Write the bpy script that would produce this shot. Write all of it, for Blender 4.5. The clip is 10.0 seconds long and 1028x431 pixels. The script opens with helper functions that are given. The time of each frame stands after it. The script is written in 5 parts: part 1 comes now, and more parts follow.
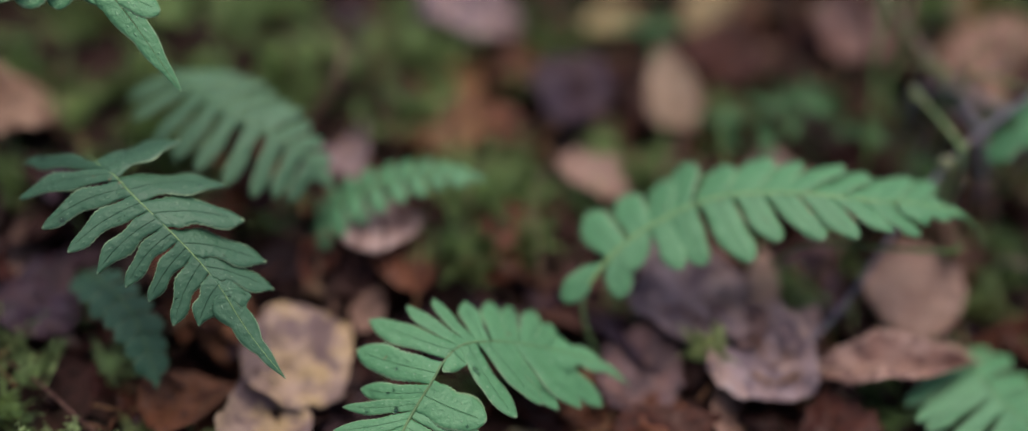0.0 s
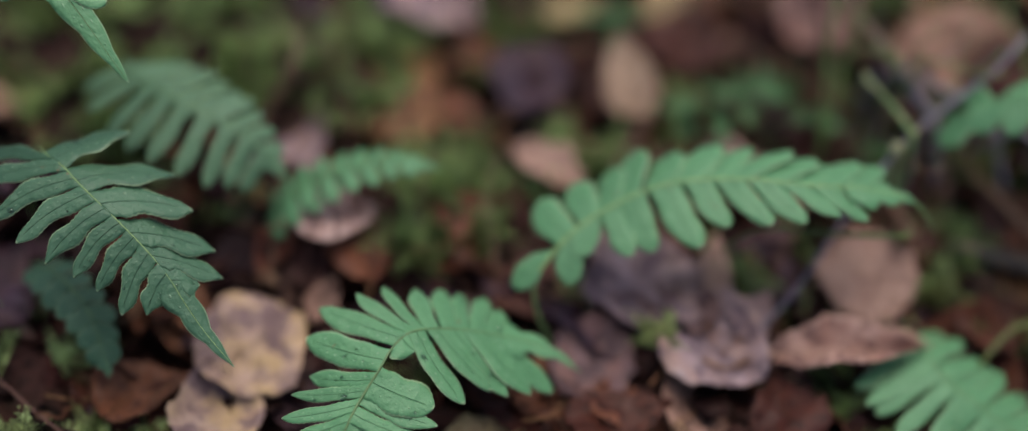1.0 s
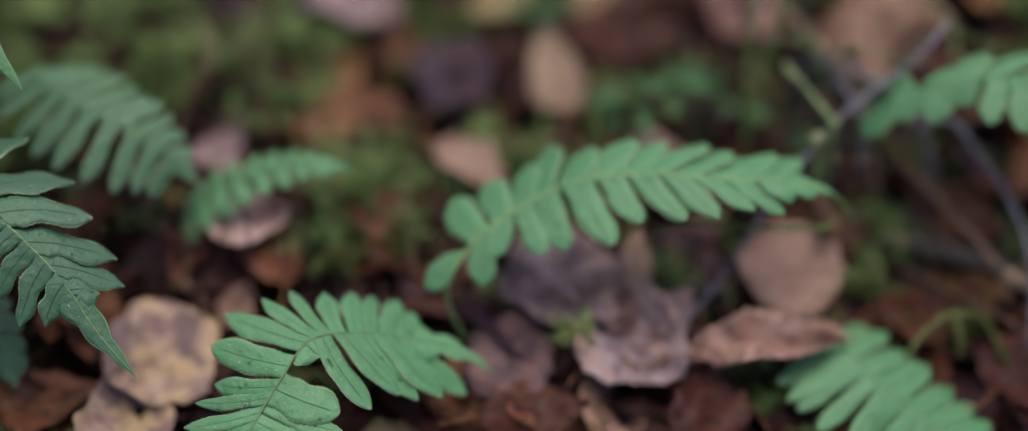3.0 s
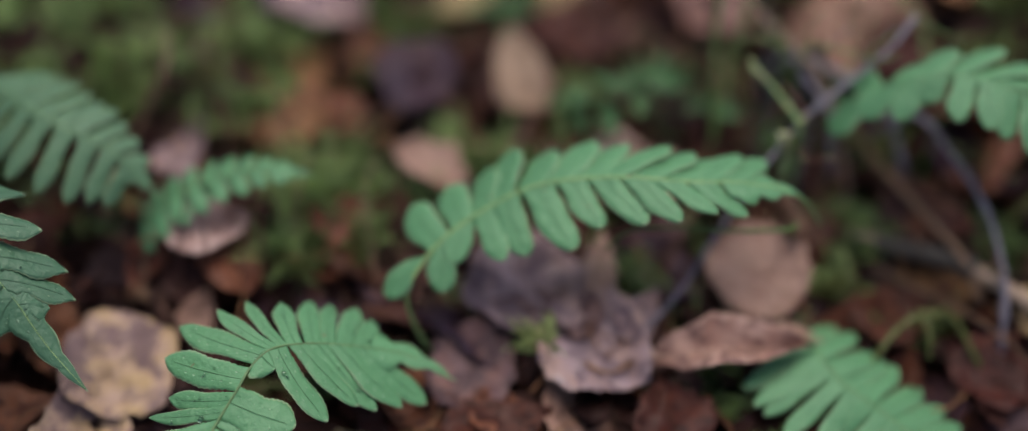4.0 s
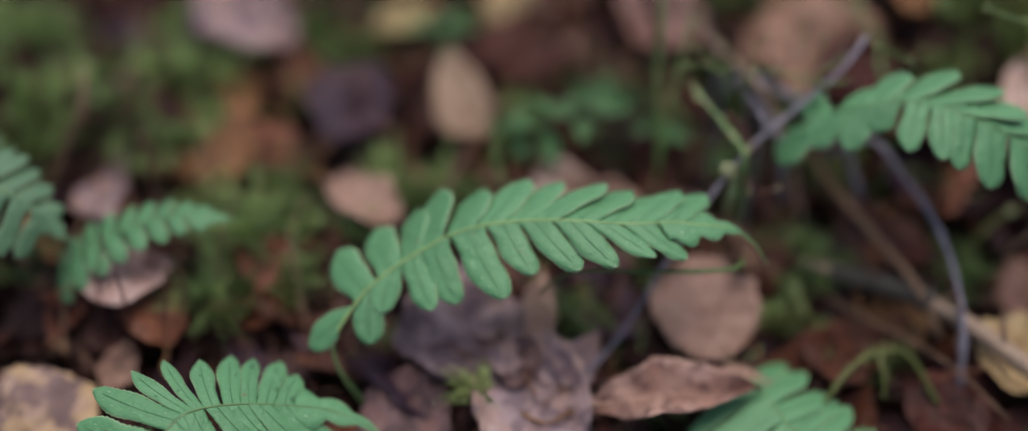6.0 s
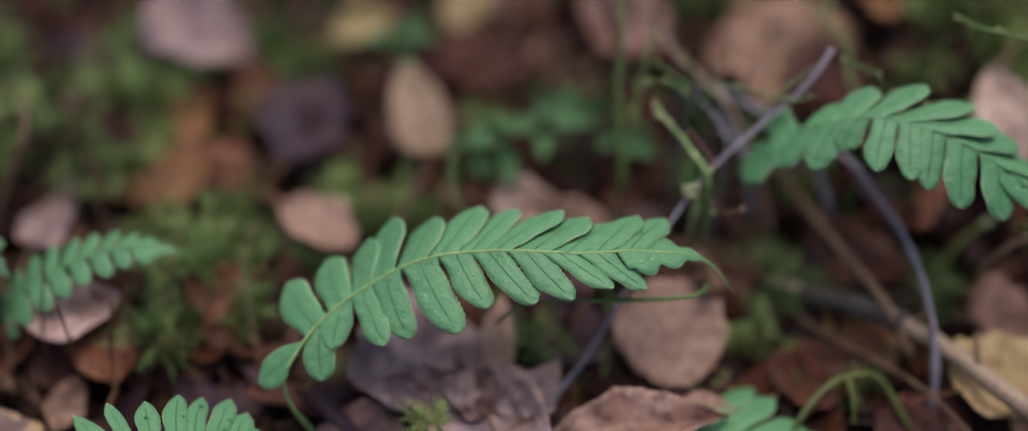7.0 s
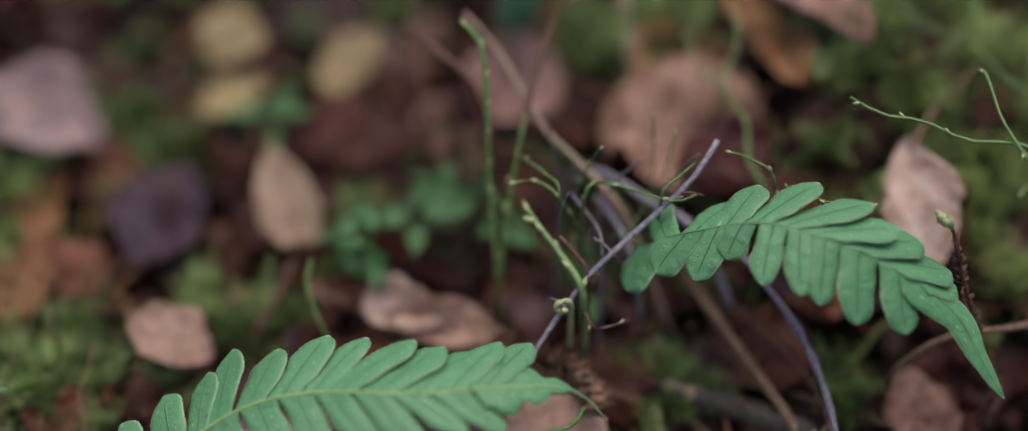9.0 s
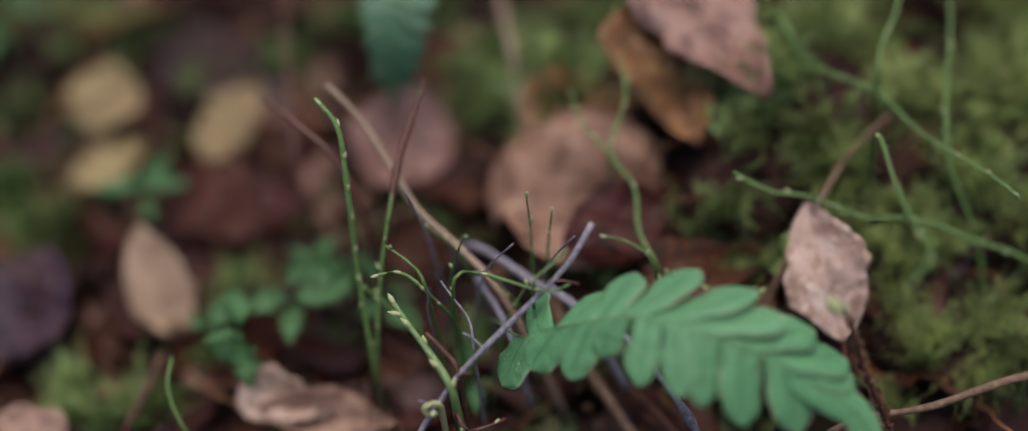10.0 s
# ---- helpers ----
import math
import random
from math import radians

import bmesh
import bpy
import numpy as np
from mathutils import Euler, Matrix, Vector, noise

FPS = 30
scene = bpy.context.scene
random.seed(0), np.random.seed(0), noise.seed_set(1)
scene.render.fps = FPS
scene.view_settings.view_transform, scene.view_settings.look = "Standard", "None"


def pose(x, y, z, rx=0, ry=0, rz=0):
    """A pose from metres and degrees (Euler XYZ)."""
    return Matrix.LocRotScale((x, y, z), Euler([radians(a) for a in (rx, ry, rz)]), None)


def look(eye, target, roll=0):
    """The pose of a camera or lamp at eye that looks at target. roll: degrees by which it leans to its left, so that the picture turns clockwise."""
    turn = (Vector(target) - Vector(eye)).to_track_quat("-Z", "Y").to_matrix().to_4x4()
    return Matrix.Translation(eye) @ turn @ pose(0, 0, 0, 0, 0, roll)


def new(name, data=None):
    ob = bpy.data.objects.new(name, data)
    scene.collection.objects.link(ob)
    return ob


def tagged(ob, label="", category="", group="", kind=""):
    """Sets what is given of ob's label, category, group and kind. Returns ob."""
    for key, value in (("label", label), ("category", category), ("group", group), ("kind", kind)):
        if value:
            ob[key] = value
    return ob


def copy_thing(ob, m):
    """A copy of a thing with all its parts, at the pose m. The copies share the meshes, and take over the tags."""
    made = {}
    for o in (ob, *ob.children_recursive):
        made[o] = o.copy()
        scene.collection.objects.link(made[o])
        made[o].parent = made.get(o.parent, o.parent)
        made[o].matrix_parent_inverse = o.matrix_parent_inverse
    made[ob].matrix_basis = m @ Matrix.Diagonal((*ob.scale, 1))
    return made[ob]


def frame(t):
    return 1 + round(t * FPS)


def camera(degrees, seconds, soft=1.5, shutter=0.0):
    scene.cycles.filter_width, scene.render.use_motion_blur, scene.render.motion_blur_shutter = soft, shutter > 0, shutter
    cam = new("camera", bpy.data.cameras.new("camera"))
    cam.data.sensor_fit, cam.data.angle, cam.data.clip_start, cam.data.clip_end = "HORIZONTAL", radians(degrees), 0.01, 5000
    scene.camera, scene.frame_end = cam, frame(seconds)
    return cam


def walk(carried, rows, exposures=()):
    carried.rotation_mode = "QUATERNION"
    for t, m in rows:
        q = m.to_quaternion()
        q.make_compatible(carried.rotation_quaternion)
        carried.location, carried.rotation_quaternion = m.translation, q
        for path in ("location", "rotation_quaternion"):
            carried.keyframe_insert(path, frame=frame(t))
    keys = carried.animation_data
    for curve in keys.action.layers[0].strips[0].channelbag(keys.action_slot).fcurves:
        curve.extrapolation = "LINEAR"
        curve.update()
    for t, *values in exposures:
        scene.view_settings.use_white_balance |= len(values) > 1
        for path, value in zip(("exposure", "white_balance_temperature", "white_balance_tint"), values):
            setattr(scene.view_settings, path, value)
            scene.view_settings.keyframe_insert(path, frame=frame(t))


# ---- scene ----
cam = camera(39.6, 10.0, soft=1.3)
PATH = [
    (0, (0.0271, 0.0048, 0.4146), (0.0546, 0.3670, 0.0711), 8.25),
    (0.5, (0.0365, 0.0023, 0.4156), (0.0649, 0.3636, 0.0713), 8.19),
    (1, (0.0461, 0.0013, 0.4161), (0.0737, 0.3625, 0.0715), 7.83),
    (1.5, (0.0558, 0.0017, 0.4162), (0.0827, 0.3619, 0.0705), 7.54),
    (2, (0.0651, 0.0035, 0.4162), (0.0916, 0.3630, 0.0697), 7.21),
    (2.5, (0.0741, 0.0066, 0.4162), (0.0994, 0.3658, 0.0694), 6.76),
    (4, (0.0979, 0.0234, 0.4174), (0.1229, 0.3773, 0.0651), 5.70),
    (4.5, (0.1050, 0.0316, 0.4184), (0.1288, 0.3822, 0.0628), 5.32),
    (5, (0.1118, 0.0410, 0.4198), (0.1363, 0.3886, 0.0612), 5.22),
    (5.5, (0.1187, 0.0519, 0.4215), (0.1422, 0.3974, 0.0609), 4.82),
    (7, (0.1429, 0.0934, 0.4280), (0.1651, 0.4252, 0.0546), 3.29),
    (7.5, (0.1537, 0.1107, 0.4302), (0.1747, 0.4362, 0.0513), 2.93),
    (8, (0.1667, 0.1298, 0.4322), (0.1852, 0.4517, 0.0500), 2.30),
    (8.5, (0.1826, 0.1511, 0.4337), (0.1976, 0.4669, 0.0464), 1.31),
    (9, (0.2021, 0.1746, 0.4345), (0.2144, 0.4845, 0.0423), 0.07),
    (9.5, (0.2259, 0.2006, 0.4344), (0.2332, 0.5051, 0.0379), -1.65),
    (10, (0.2550, 0.2293, 0.4331), (0.2572, 0.5244, 0.0295), -3.72),
]
walk(cam, [(t, look(eye, target, roll)) for t, eye, target, roll in PATH])
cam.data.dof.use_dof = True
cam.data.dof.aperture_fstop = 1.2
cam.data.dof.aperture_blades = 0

# ---- light: an overcast sky over a shaded forest floor ----
sky_world = bpy.data.worlds.new("overcast_sky")
scene.world = sky_world
sky_world.use_nodes = True
wn = sky_world.node_tree.nodes
sky = wn.new("ShaderNodeTexSky")
sky.sky_type = "NISHITA"
sky.sun_disc = False
sky.sun_elevation = radians(80)
sky.sun_rotation = radians(10)
sky.dust_density = 4.0
wn["Background"].inputs["Strength"].default_value = 0.10
sky_world.node_tree.links.new(sky.outputs[0], wn["Background"].inputs["Color"])
sun = new("sun", bpy.data.lights.new("sun", "SUN"))
sun.data.energy = 2.15
sun.data.angle = radians(50)
sun.data.color = (1.0, 0.95, 0.86)
sun.matrix_world = look((0.2, 0.9, 3.0), (0.1, 0.4, 0))
scene.view_settings.exposure = 0.30


# ---- materials ----
class Nodes:
    """A small helper to write node trees."""

    def __init__(self, name):
        self.mat = bpy.data.materials.new(name)
        self.mat.use_nodes = True
        self.tree = self.mat.node_tree
        self.bsdf = self.tree.nodes["Principled BSDF"]
        self.out = self.tree.nodes["Material Output"]

    def put(self, socket, value):
        if isinstance(value, bpy.types.NodeSocket):
            self.tree.links.new(value, socket)
        else:
            socket.default_value = value

    def math(self, op, a, b=0.0, clamp=False):
        n = self.tree.nodes.new("ShaderNodeMath")
        n.operation, n.use_clamp = op, clamp
        self.put(n.inputs[0], a)
        self.put(n.inputs[1], b)
        return n.outputs[0]

    def noise(self, scale, detail=4.0, where=None, rough=0.55):
        n = self.tree.nodes.new("ShaderNodeTexNoise")
        self.put(n.inputs["Scale"], scale)
        self.put(n.inputs["Detail"], detail)
        self.put(n.inputs["Roughness"], rough)
        self.put(n.inputs["Vector"], where if where is not None else self.coord("Object"))
        return n.outputs["Fac"]

    def coord(self, which):
        return self.tree.nodes.new("ShaderNodeTexCoord").outputs[which]

    def random(self):
        return self.tree.nodes.new("ShaderNodeObjectInfo").outputs["Random"]

    def shifted(self, far=1.0):
        """Object coordinates, moved by a random amount for each object."""
        n = self.tree.nodes.new("ShaderNodeVectorMath")
        n.operation = "ADD"
        self.tree.links.new(self.coord("Object"), n.inputs[0])
        self.put(n.inputs[1], self.math("MULTIPLY", self.random(), far))
        return n.outputs[0]

    def ramp(self, fac, stops):
        n = self.tree.nodes.new("ShaderNodeValToRGB")
        while len(n.color_ramp.elements) < len(stops):
            n.color_ramp.elements.new(0.5)
        for e, (at, col) in zip(n.color_ramp.elements, stops):
            e.position = at
            e.color = (*col, 1) if len(col) == 3 else col
        self.put(n.inputs[0], fac)
        return n.outputs[0]

    def mix(self, fac, a, b, how="MIX"):
        n = self.tree.nodes.new("ShaderNodeMix")
        n.data_type, n.blend_type = "RGBA", how
        self.put(n.inputs[0], fac)
        self.put(n.inputs[6], a if isinstance(a, bpy.types.NodeSocket) else (*a, 1))
        self.put(n.inputs[7], b if isinstance(b, bpy.types.NodeSocket) else (*b, 1))
        return n.outputs[2]

    def bump(self, height, strength, distance):
        n = self.tree.nodes.new("ShaderNodeBump")
        n.inputs["Strength"].default_value = strength
        n.inputs["Distance"].default_value = distance
        self.put(n.inputs["Height"], height)
        self.tree.links.new(n.outputs[0], self.bsdf.inputs["Normal"])

    def finish(self, colour, rough, spec=0.5, translucent=0.0):
        self.put(self.bsdf.inputs["Base Color"], colour)
        self.put(self.bsdf.inputs["Roughness"], rough)
        self.bsdf.inputs["Specular IOR Level"].default_value = spec
        if translucent:
            tr = self.tree.nodes.new("ShaderNodeBsdfTranslucent")
            self.put(tr.inputs["Color"], colour)
            mixer = self.tree.nodes.new("ShaderNodeMixShader")
            mixer.inputs[0].default_value = translucent
            self.tree.links.new(self.bsdf.outputs[0], mixer.inputs[1])
            self.tree.links.new(tr.outputs[0], mixer.inputs[2])
            self.tree.links.new(mixer.outputs[0], self.out.inputs["Surface"])
        return self.mat


def fern_material(name, base, tip, vein, speckle=0.6):
    """A leathery pinna: quilted between sunken side veins, a dark midrib, pale raised dots and a thin pale rim."""
    m = Nodes(name)
    uv = m.tree.nodes.new("ShaderNodeSeparateXYZ")
    m.tree.links.new(m.coord("UV"), uv.inputs[0])
    u = uv.outputs[0]
    v = m.math("ABSOLUTE", m.math("SUBTRACT", uv.outputs[1], 0.5))
    where = m.shifted()
    large, fine = m.noise(70, 3, where), m.noise(600, 4, where)
    run = m.math("ADD", m.math("MULTIPLY", u, 9.0), m.math("MULTIPLY", m.noise(130, 2, where), 0.9))
    # one row of raised dots on each side of the midrib, some of them missing
    a = m.math("SUBTRACT", m.math("FRACT", run), 0.5)
    b = m.math("MULTIPLY", m.math("SUBTRACT", v, 0.22), 5.0)
    r = m.math("SQRT", m.math("ADD", m.math("MULTIPLY", a, a), m.math("MULTIPLY", b, b)))
    dots = m.math("MULTIPLY", m.ramp(r, [(0.05, (1, 1, 1)), (0.18, (0, 0, 0))]), m.ramp(m.noise(300, 1, where), [(0.45, (0, 0, 0)), (0.62, (1, 1, 1))]))
    # the sunken midrib and the slanting side veins, with a swelling between them
    rib = m.math("MULTIPLY", m.ramp(v, [(0.006, (1, 1, 1)), (0.024, (0, 0, 0))]), m.math("LESS_THAN", u, 0.86))
    slant = m.math("FRACT", m.math("SUBTRACT", run, m.math("MULTIPLY", v, 5.0)))
    swell = m.math("SINE", m.math("MULTIPLY", slant, 3.1416))
    col = m.mix(large, base, tip)
    col = m.mix(m.math("MULTIPLY", fine, 0.35), col, tuple(0.6 * c for c in base))
    col = m.mix(m.math("MULTIPLY", m.math("LESS_THAN", swell, 0.22), 0.03), col, vein)
    col = m.mix(m.math("MULTIPLY", rib, 0.17), col, vein)
    rim = m.math("MULTIPLY", m.math("MAXIMUM", m.ramp(v, [(0.445, (0, 0, 0)), (0.48, (1, 1, 1))]), m.ramp(u, [(0.965, (0, 0, 0)), (0.985, (1, 1, 1))])), m.ramp(u, [(0.15, (0, 0, 0)), (0.4, (1, 1, 1))]))
    col = m.mix(m.math("MULTIPLY", rim, 0.7), col, (0.34, 0.45, 0.27))
    col = m.mix(m.math("MULTIPLY", dots, speckle), col, (0.40, 0.54, 0.38))
    col = m.mix(m.ramp(m.noise(160, 2, where), [(0.735, (0, 0, 0)), (0.76, (0.7, 0.7, 0.7))]), col, (0.16, 0.10, 0.05))
    spread = m.tree.nodes.new("ShaderNodeHueSaturation")
    m.put(spread.inputs["Value"], m.math("ADD", 0.95, m.math("MULTIPLY", m.random(), 0.10)))
    m.put(spread.inputs["Color"], col)
    height = m.math("ADD", m.math("MULTIPLY", dots, 0.45), m.math("SUBTRACT", m.math("ADD", m.math("MULTIPLY", fine, 0.3), m.math("ADD", m.math("MULTIPLY", m.noise(240, 3, where), 1.6), m.math("MULTIPLY", swell, 0.05))), m.math("MULTIPLY", rib, 0.7)))
    m.bump(height, 1.0, 0.0006)
    return m.finish(spread.outputs[0], m.math("ADD", 0.42, m.math("MULTIPLY", fine, 0.25)), 0.5, 0.12)


def leaf_material(name, base, edge, spot, pale, seed, blotch=9):
    """A wet dead leaf, one unit long: mottled, with blotches, paler worn patches, a dried rim and darker veins."""
    m = Nodes(name)
    where = m.shifted(9.0)
    uv = m.tree.nodes.new("ShaderNodeSeparateXYZ")
    m.tree.links.new(m.coord("UV"), uv.inputs[0])
    v = m.math("ABSOLUTE", m.math("SUBTRACT", uv.outputs[1], 0.5))
    wavy = m.math("MULTIPLY", m.noise(4, 2, where), 0.8)
    slant = m.math("FRACT", m.math("ADD", m.math("SUBTRACT", m.math("MULTIPLY", uv.outputs[0], 8.0), m.math("MULTIPLY", v, 6.0)), wavy))
    veins = m.math("MAXIMUM", m.math("LESS_THAN", slant, 0.10), m.math("LESS_THAN", v, 0.014))
    big, fine, mid = m.noise(2.6 + 0.1 * seed, 4, where, 0.65), m.noise(34, 5, where, 0.6), m.noise(blotch, 4, where, 0.65)
    col = m.mix(m.ramp(big, [(0.38, (0, 0, 0)), (0.60, (1, 1, 1))]), base, edge)
    col = m.mix(m.ramp(m.noise(3.4 + 0.2 * seed, 5, where, 0.7), [(0.54, (0, 0, 0)), (0.66, (0.85, 0.85, 0.85))]), col, pale)
    col = m.mix(m.ramp(mid, [(0.50 if blotch > 8 else 0.46, (0, 0, 0)), (0.60 if blotch > 8 else 0.55, (0.9, 0.9, 0.9))]), col, spot)
    rim = m.math("MULTIPLY", m.math("GREATER_THAN", m.math("ADD", v, m.math("MULTIPLY", big, 0.12)), 0.505), 0.07)
    col = m.mix(rim, col, tuple(1.25 * c for c in pale))
    col = m.mix(m.math("MULTIPLY", m.ramp(fine, [(0.35, (0, 0, 0)), (0.7, (1, 1, 1))]), 0.45), col, tuple(0.5 * c for c in base))
    col = m.mix(m.math("MULTIPLY", veins, 0.28), col, tuple(0.45 * c for c in base))
    tone = m.tree.nodes.new("ShaderNodeHueSaturation")
    m.put(tone.inputs["Hue"], m.math("ADD", 0.485, m.math("MULTIPLY", m.random(), 0.03)))
    m.put(tone.inputs["Value"], m.math("ADD", 0.82, m.math("MULTIPLY", m.random(), 0.34)))
    m.put(tone.inputs["Color"], col)
    m.bump(m.math("ADD", m.math("MULTIPLY", veins, -0.6), m.math("ADD", mid, m.math("MULTIPLY", fine, 0.6))), 0.7, 0.0006)
    return m.finish(tone.outputs[0], m.math("ADD", 0.36, m.math("MULTIPLY", mid, 0.34)), 0.20, 0.04)


def plain_material(name, dark, light, scale, rough, depth=0.0004, translucent=0.0, island=False, spec=0.4):
    m = Nodes(name)
    where = m.shifted()
    fine = m.noise(scale, 5, where)
    col = m.mix(m.ramp(fine, [(0.3, (0, 0, 0)), (0.7, (1, 1, 1))]), dark, light)
    big = m.noise(scale / 9, 3, where)
    col = m.mix(m.math("MULTIPLY", big, 0.6), col, tuple(0.5 * c for c in dark))
    if island:
        spread = m.tree.nodes.new("ShaderNodeHueSaturation")
        geo = m.tree.nodes.new("ShaderNodeNewGeometry")
        m.put(spread.inputs["Value"], m.math("ADD", 0.5, geo.outputs["Random Per Island"]))
        m.put(spread.inputs["Color"], col)
        col = spread.outputs[0]
    m.bump(fine, 0.6, depth)
    return m.finish(col, rough, spec, translucent)


FERN = fern_material("fern_green", (0.083, 0.238, 0.108), (0.115, 0.297, 0.134), (0.040, 0.115, 0.050))
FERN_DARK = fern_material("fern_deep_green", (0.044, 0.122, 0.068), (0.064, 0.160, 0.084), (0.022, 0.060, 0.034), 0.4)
FERN_DULL = fern_material("fern_dull_green", (0.078, 0.170, 0.092), (0.100, 0.208, 0.110), (0.034, 0.085, 0.045))
STALK = plain_material("fern_stalk", (0.20, 0.32, 0.12), (0.30, 0.43, 0.17), 500, 0.5)
STALK_DULL = plain_material("fern_stalk_dull", (0.085, 0.16, 0.065), (0.15, 0.25, 0.10), 500, 0.5)


def soil_material():
    """Dark crumbly soil with flat rotting leaf pieces trodden into it."""
    m = Nodes("forest_soil")
    where = m.coord("Object")
    bent = m.tree.nodes.new("ShaderNodeVectorMath")
    bent.operation = "ADD"
    m.put(bent.inputs[0], where)
    m.put(bent.inputs[1], m.math("MULTIPLY", m.noise(40, 3, where), 0.03))
    cells = m.tree.nodes.new("ShaderNodeTexVoronoi")
    cells.inputs["Scale"].default_value = 34
    m.put(cells.inputs["Vector"], bent.outputs[0])
    tint = m.tree.nodes.new("ShaderNodeSeparateColor")
    m.put(tint.inputs[0], cells.outputs["Color"])
    fine, crumb = m.noise(900, 5, where), m.noise(160, 5, where, 0.65)
    wide = m.noise(1.3, 5, where, 0.6)
    col = m.ramp(tint.outputs[0], [(0.0, (0.016, 0.009, 0.010)), (0.3, (0.042, 0.017, 0.014)), (0.55, (0.068, 0.027, 0.018)), (0.75, (0.036, 0.020, 0.027)), (0.92, (0.10, 0.052, 0.038))])
    col = m.mix(m.ramp(crumb, [(0.42, (0, 0, 0)), (0.62, (0.9, 0.9, 0.9))]), col, (0.022, 0.013, 0.012))
    col = m.mix(m.math("MULTIPLY", m.ramp(wide, [(0.5, (0, 0, 0)), (0.68, (1, 1, 1))]), m.ramp(crumb, [(0.35, (0, 0, 0)), (0.55, (1, 1, 1))])), col, (0.035, 0.055, 0.014))
    m.bump(m.math("ADD", m.math("ADD", m.math("MULTIPLY", cells.outputs["Distance"], 20.0), crumb), m.math("MULTIPLY", fine, 0.3)), 0.8, 0.004)
    return m.finish(col, 0.75, 0.15)


SOIL = soil_material()
LEAF = {
    "buff": leaf_material("leaf_buff", (0.43, 0.29, 0.22), (0.38, 0.24, 0.18), (0.28, 0.165, 0.115), (0.48, 0.33, 0.245), 10),
    "tan": leaf_material("leaf_tan", (0.31, 0.185, 0.135), (0.23, 0.122, 0.082), (0.12, 0.060, 0.042), (0.41, 0.27, 0.20), 1),
    "pink": leaf_material("leaf_pinkish", (0.38, 0.235, 0.195), (0.26, 0.135, 0.105), (0.13, 0.068, 0.060), (0.48, 0.33, 0.285), 2),
    "pale": leaf_material("leaf_pale_pink", (0.50, 0.36, 0.33), (0.40, 0.25, 0.21), (0.22, 0.12, 0.09), (0.58, 0.45, 0.42), 11),
    # greyish leaf; the violet mottling is wet sky sheen put into the colour
    "grey": leaf_material("leaf_grey_violet_sheen", (0.31, 0.225, 0.255), (0.36, 0.225, 0.185), (0.13, 0.085, 0.105), (0.50, 0.39, 0.385), 3, 4.5),
    "mauve": leaf_material("leaf_mauve", (0.150, 0.088, 0.098), (0.18, 0.090, 0.078), (0.06, 0.034, 0.040), (0.26, 0.175, 0.17), 12, 4.5),
    # dark leaf made more violet: the sky's reflection is painted into its tones
    "purple": leaf_material("leaf_purple_sky_sheen", (0.046, 0.026, 0.048), (0.058, 0.023, 0.026), (0.017, 0.010, 0.012), (0.075, 0.050, 0.075), 4),
    "rust": leaf_material("leaf_rust", (0.165, 0.057, 0.027), (0.21, 0.088, 0.048), (0.05, 0.017, 0.012), (0.16, 0.082, 0.056), 5),
    "red": leaf_material("leaf_dark_red", (0.056, 0.015, 0.011), (0.088, 0.026, 0.016), (0.018, 0.007, 0.006), (0.075, 0.034, 0.027), 6),
    "brown": leaf_material("leaf_brown", (0.21, 0.092, 0.046), (0.13, 0.050, 0.026), (0.055, 0.023, 0.014), (0.30, 0.165, 0.10), 7),
    "yellow": leaf_material("leaf_yellow", (0.31, 0.24, 0.125), (0.26, 0.175, 0.095), (0.15, 0.09, 0.05), (0.38, 0.31, 0.19), 8),
    "straw": leaf_material("leaf_straw", (0.46, 0.33, 0.17), (0.42, 0.27, 0.15), (0.26, 0.15, 0.085), (0.52, 0.40, 0.24), 13),
    "ochre": leaf_material("leaf_ochre", (0.40, 0.265, 0.215), (0.43, 0.29, 0.15), (0.13, 0.082, 0.10), (0.48, 0.34, 0.28), 9, 3.4),
}
def moss_material(name, dark, light):
    """Moss: tufts of different greens, paler young shoots, some browned ones."""
    m = Nodes(name)
    geo = m.tree.nodes.new("ShaderNodeNewGeometry").outputs["Random Per Island"]
    where = m.shifted()
    tuft = m.noise(75, 3, where, 0.6)
    col = m.mix(m.ramp(tuft, [(0.36, (0, 0, 0)), (0.64, (1, 1, 1))]), dark, light)
    col = m.mix(m.ramp(m.noise(28, 2, where), [(0.56, (0, 0, 0)), (0.72, (0.7, 0.7, 0.7))]), col, (0.115, 0.085, 0.026))
    spread = m.tree.nodes.new("ShaderNodeHueSaturation")
    m.put(spread.inputs["Value"], m.math("ADD", 0.5, m.math("MULTIPLY", geo, 0.95)))
    m.put(spread.inputs["Color"], col)
    return m.finish(spread.outputs[0], 0.55, 0.4, 0.2)


MOSS = moss_material("moss_green", (0.11, 0.15, 0.052), (0.45, 0.58, 0.245))
MOSS_DARK = moss_material("moss_deep_green", (0.070, 0.105, 0.038), (0.34, 0.46, 0.175))
MOSS_PALE = moss_material("moss_yellow_green", (0.17, 0.22, 0.075), (0.50, 0.58, 0.23))
HERB = plain_material("herb_leaf", (0.048, 0.130, 0.045), (0.092, 0.215, 0.075), 200, 0.4, 0.0002, 0.15)
TWIG = plain_material("twig_purple_grey", (0.10, 0.088, 0.125), (0.37, 0.34, 0.40), 700, 0.6)
BARK = plain_material("twig_brown_bark", (0.10, 0.055, 0.035), (0.27, 0.17, 0.11), 500, 0.7)
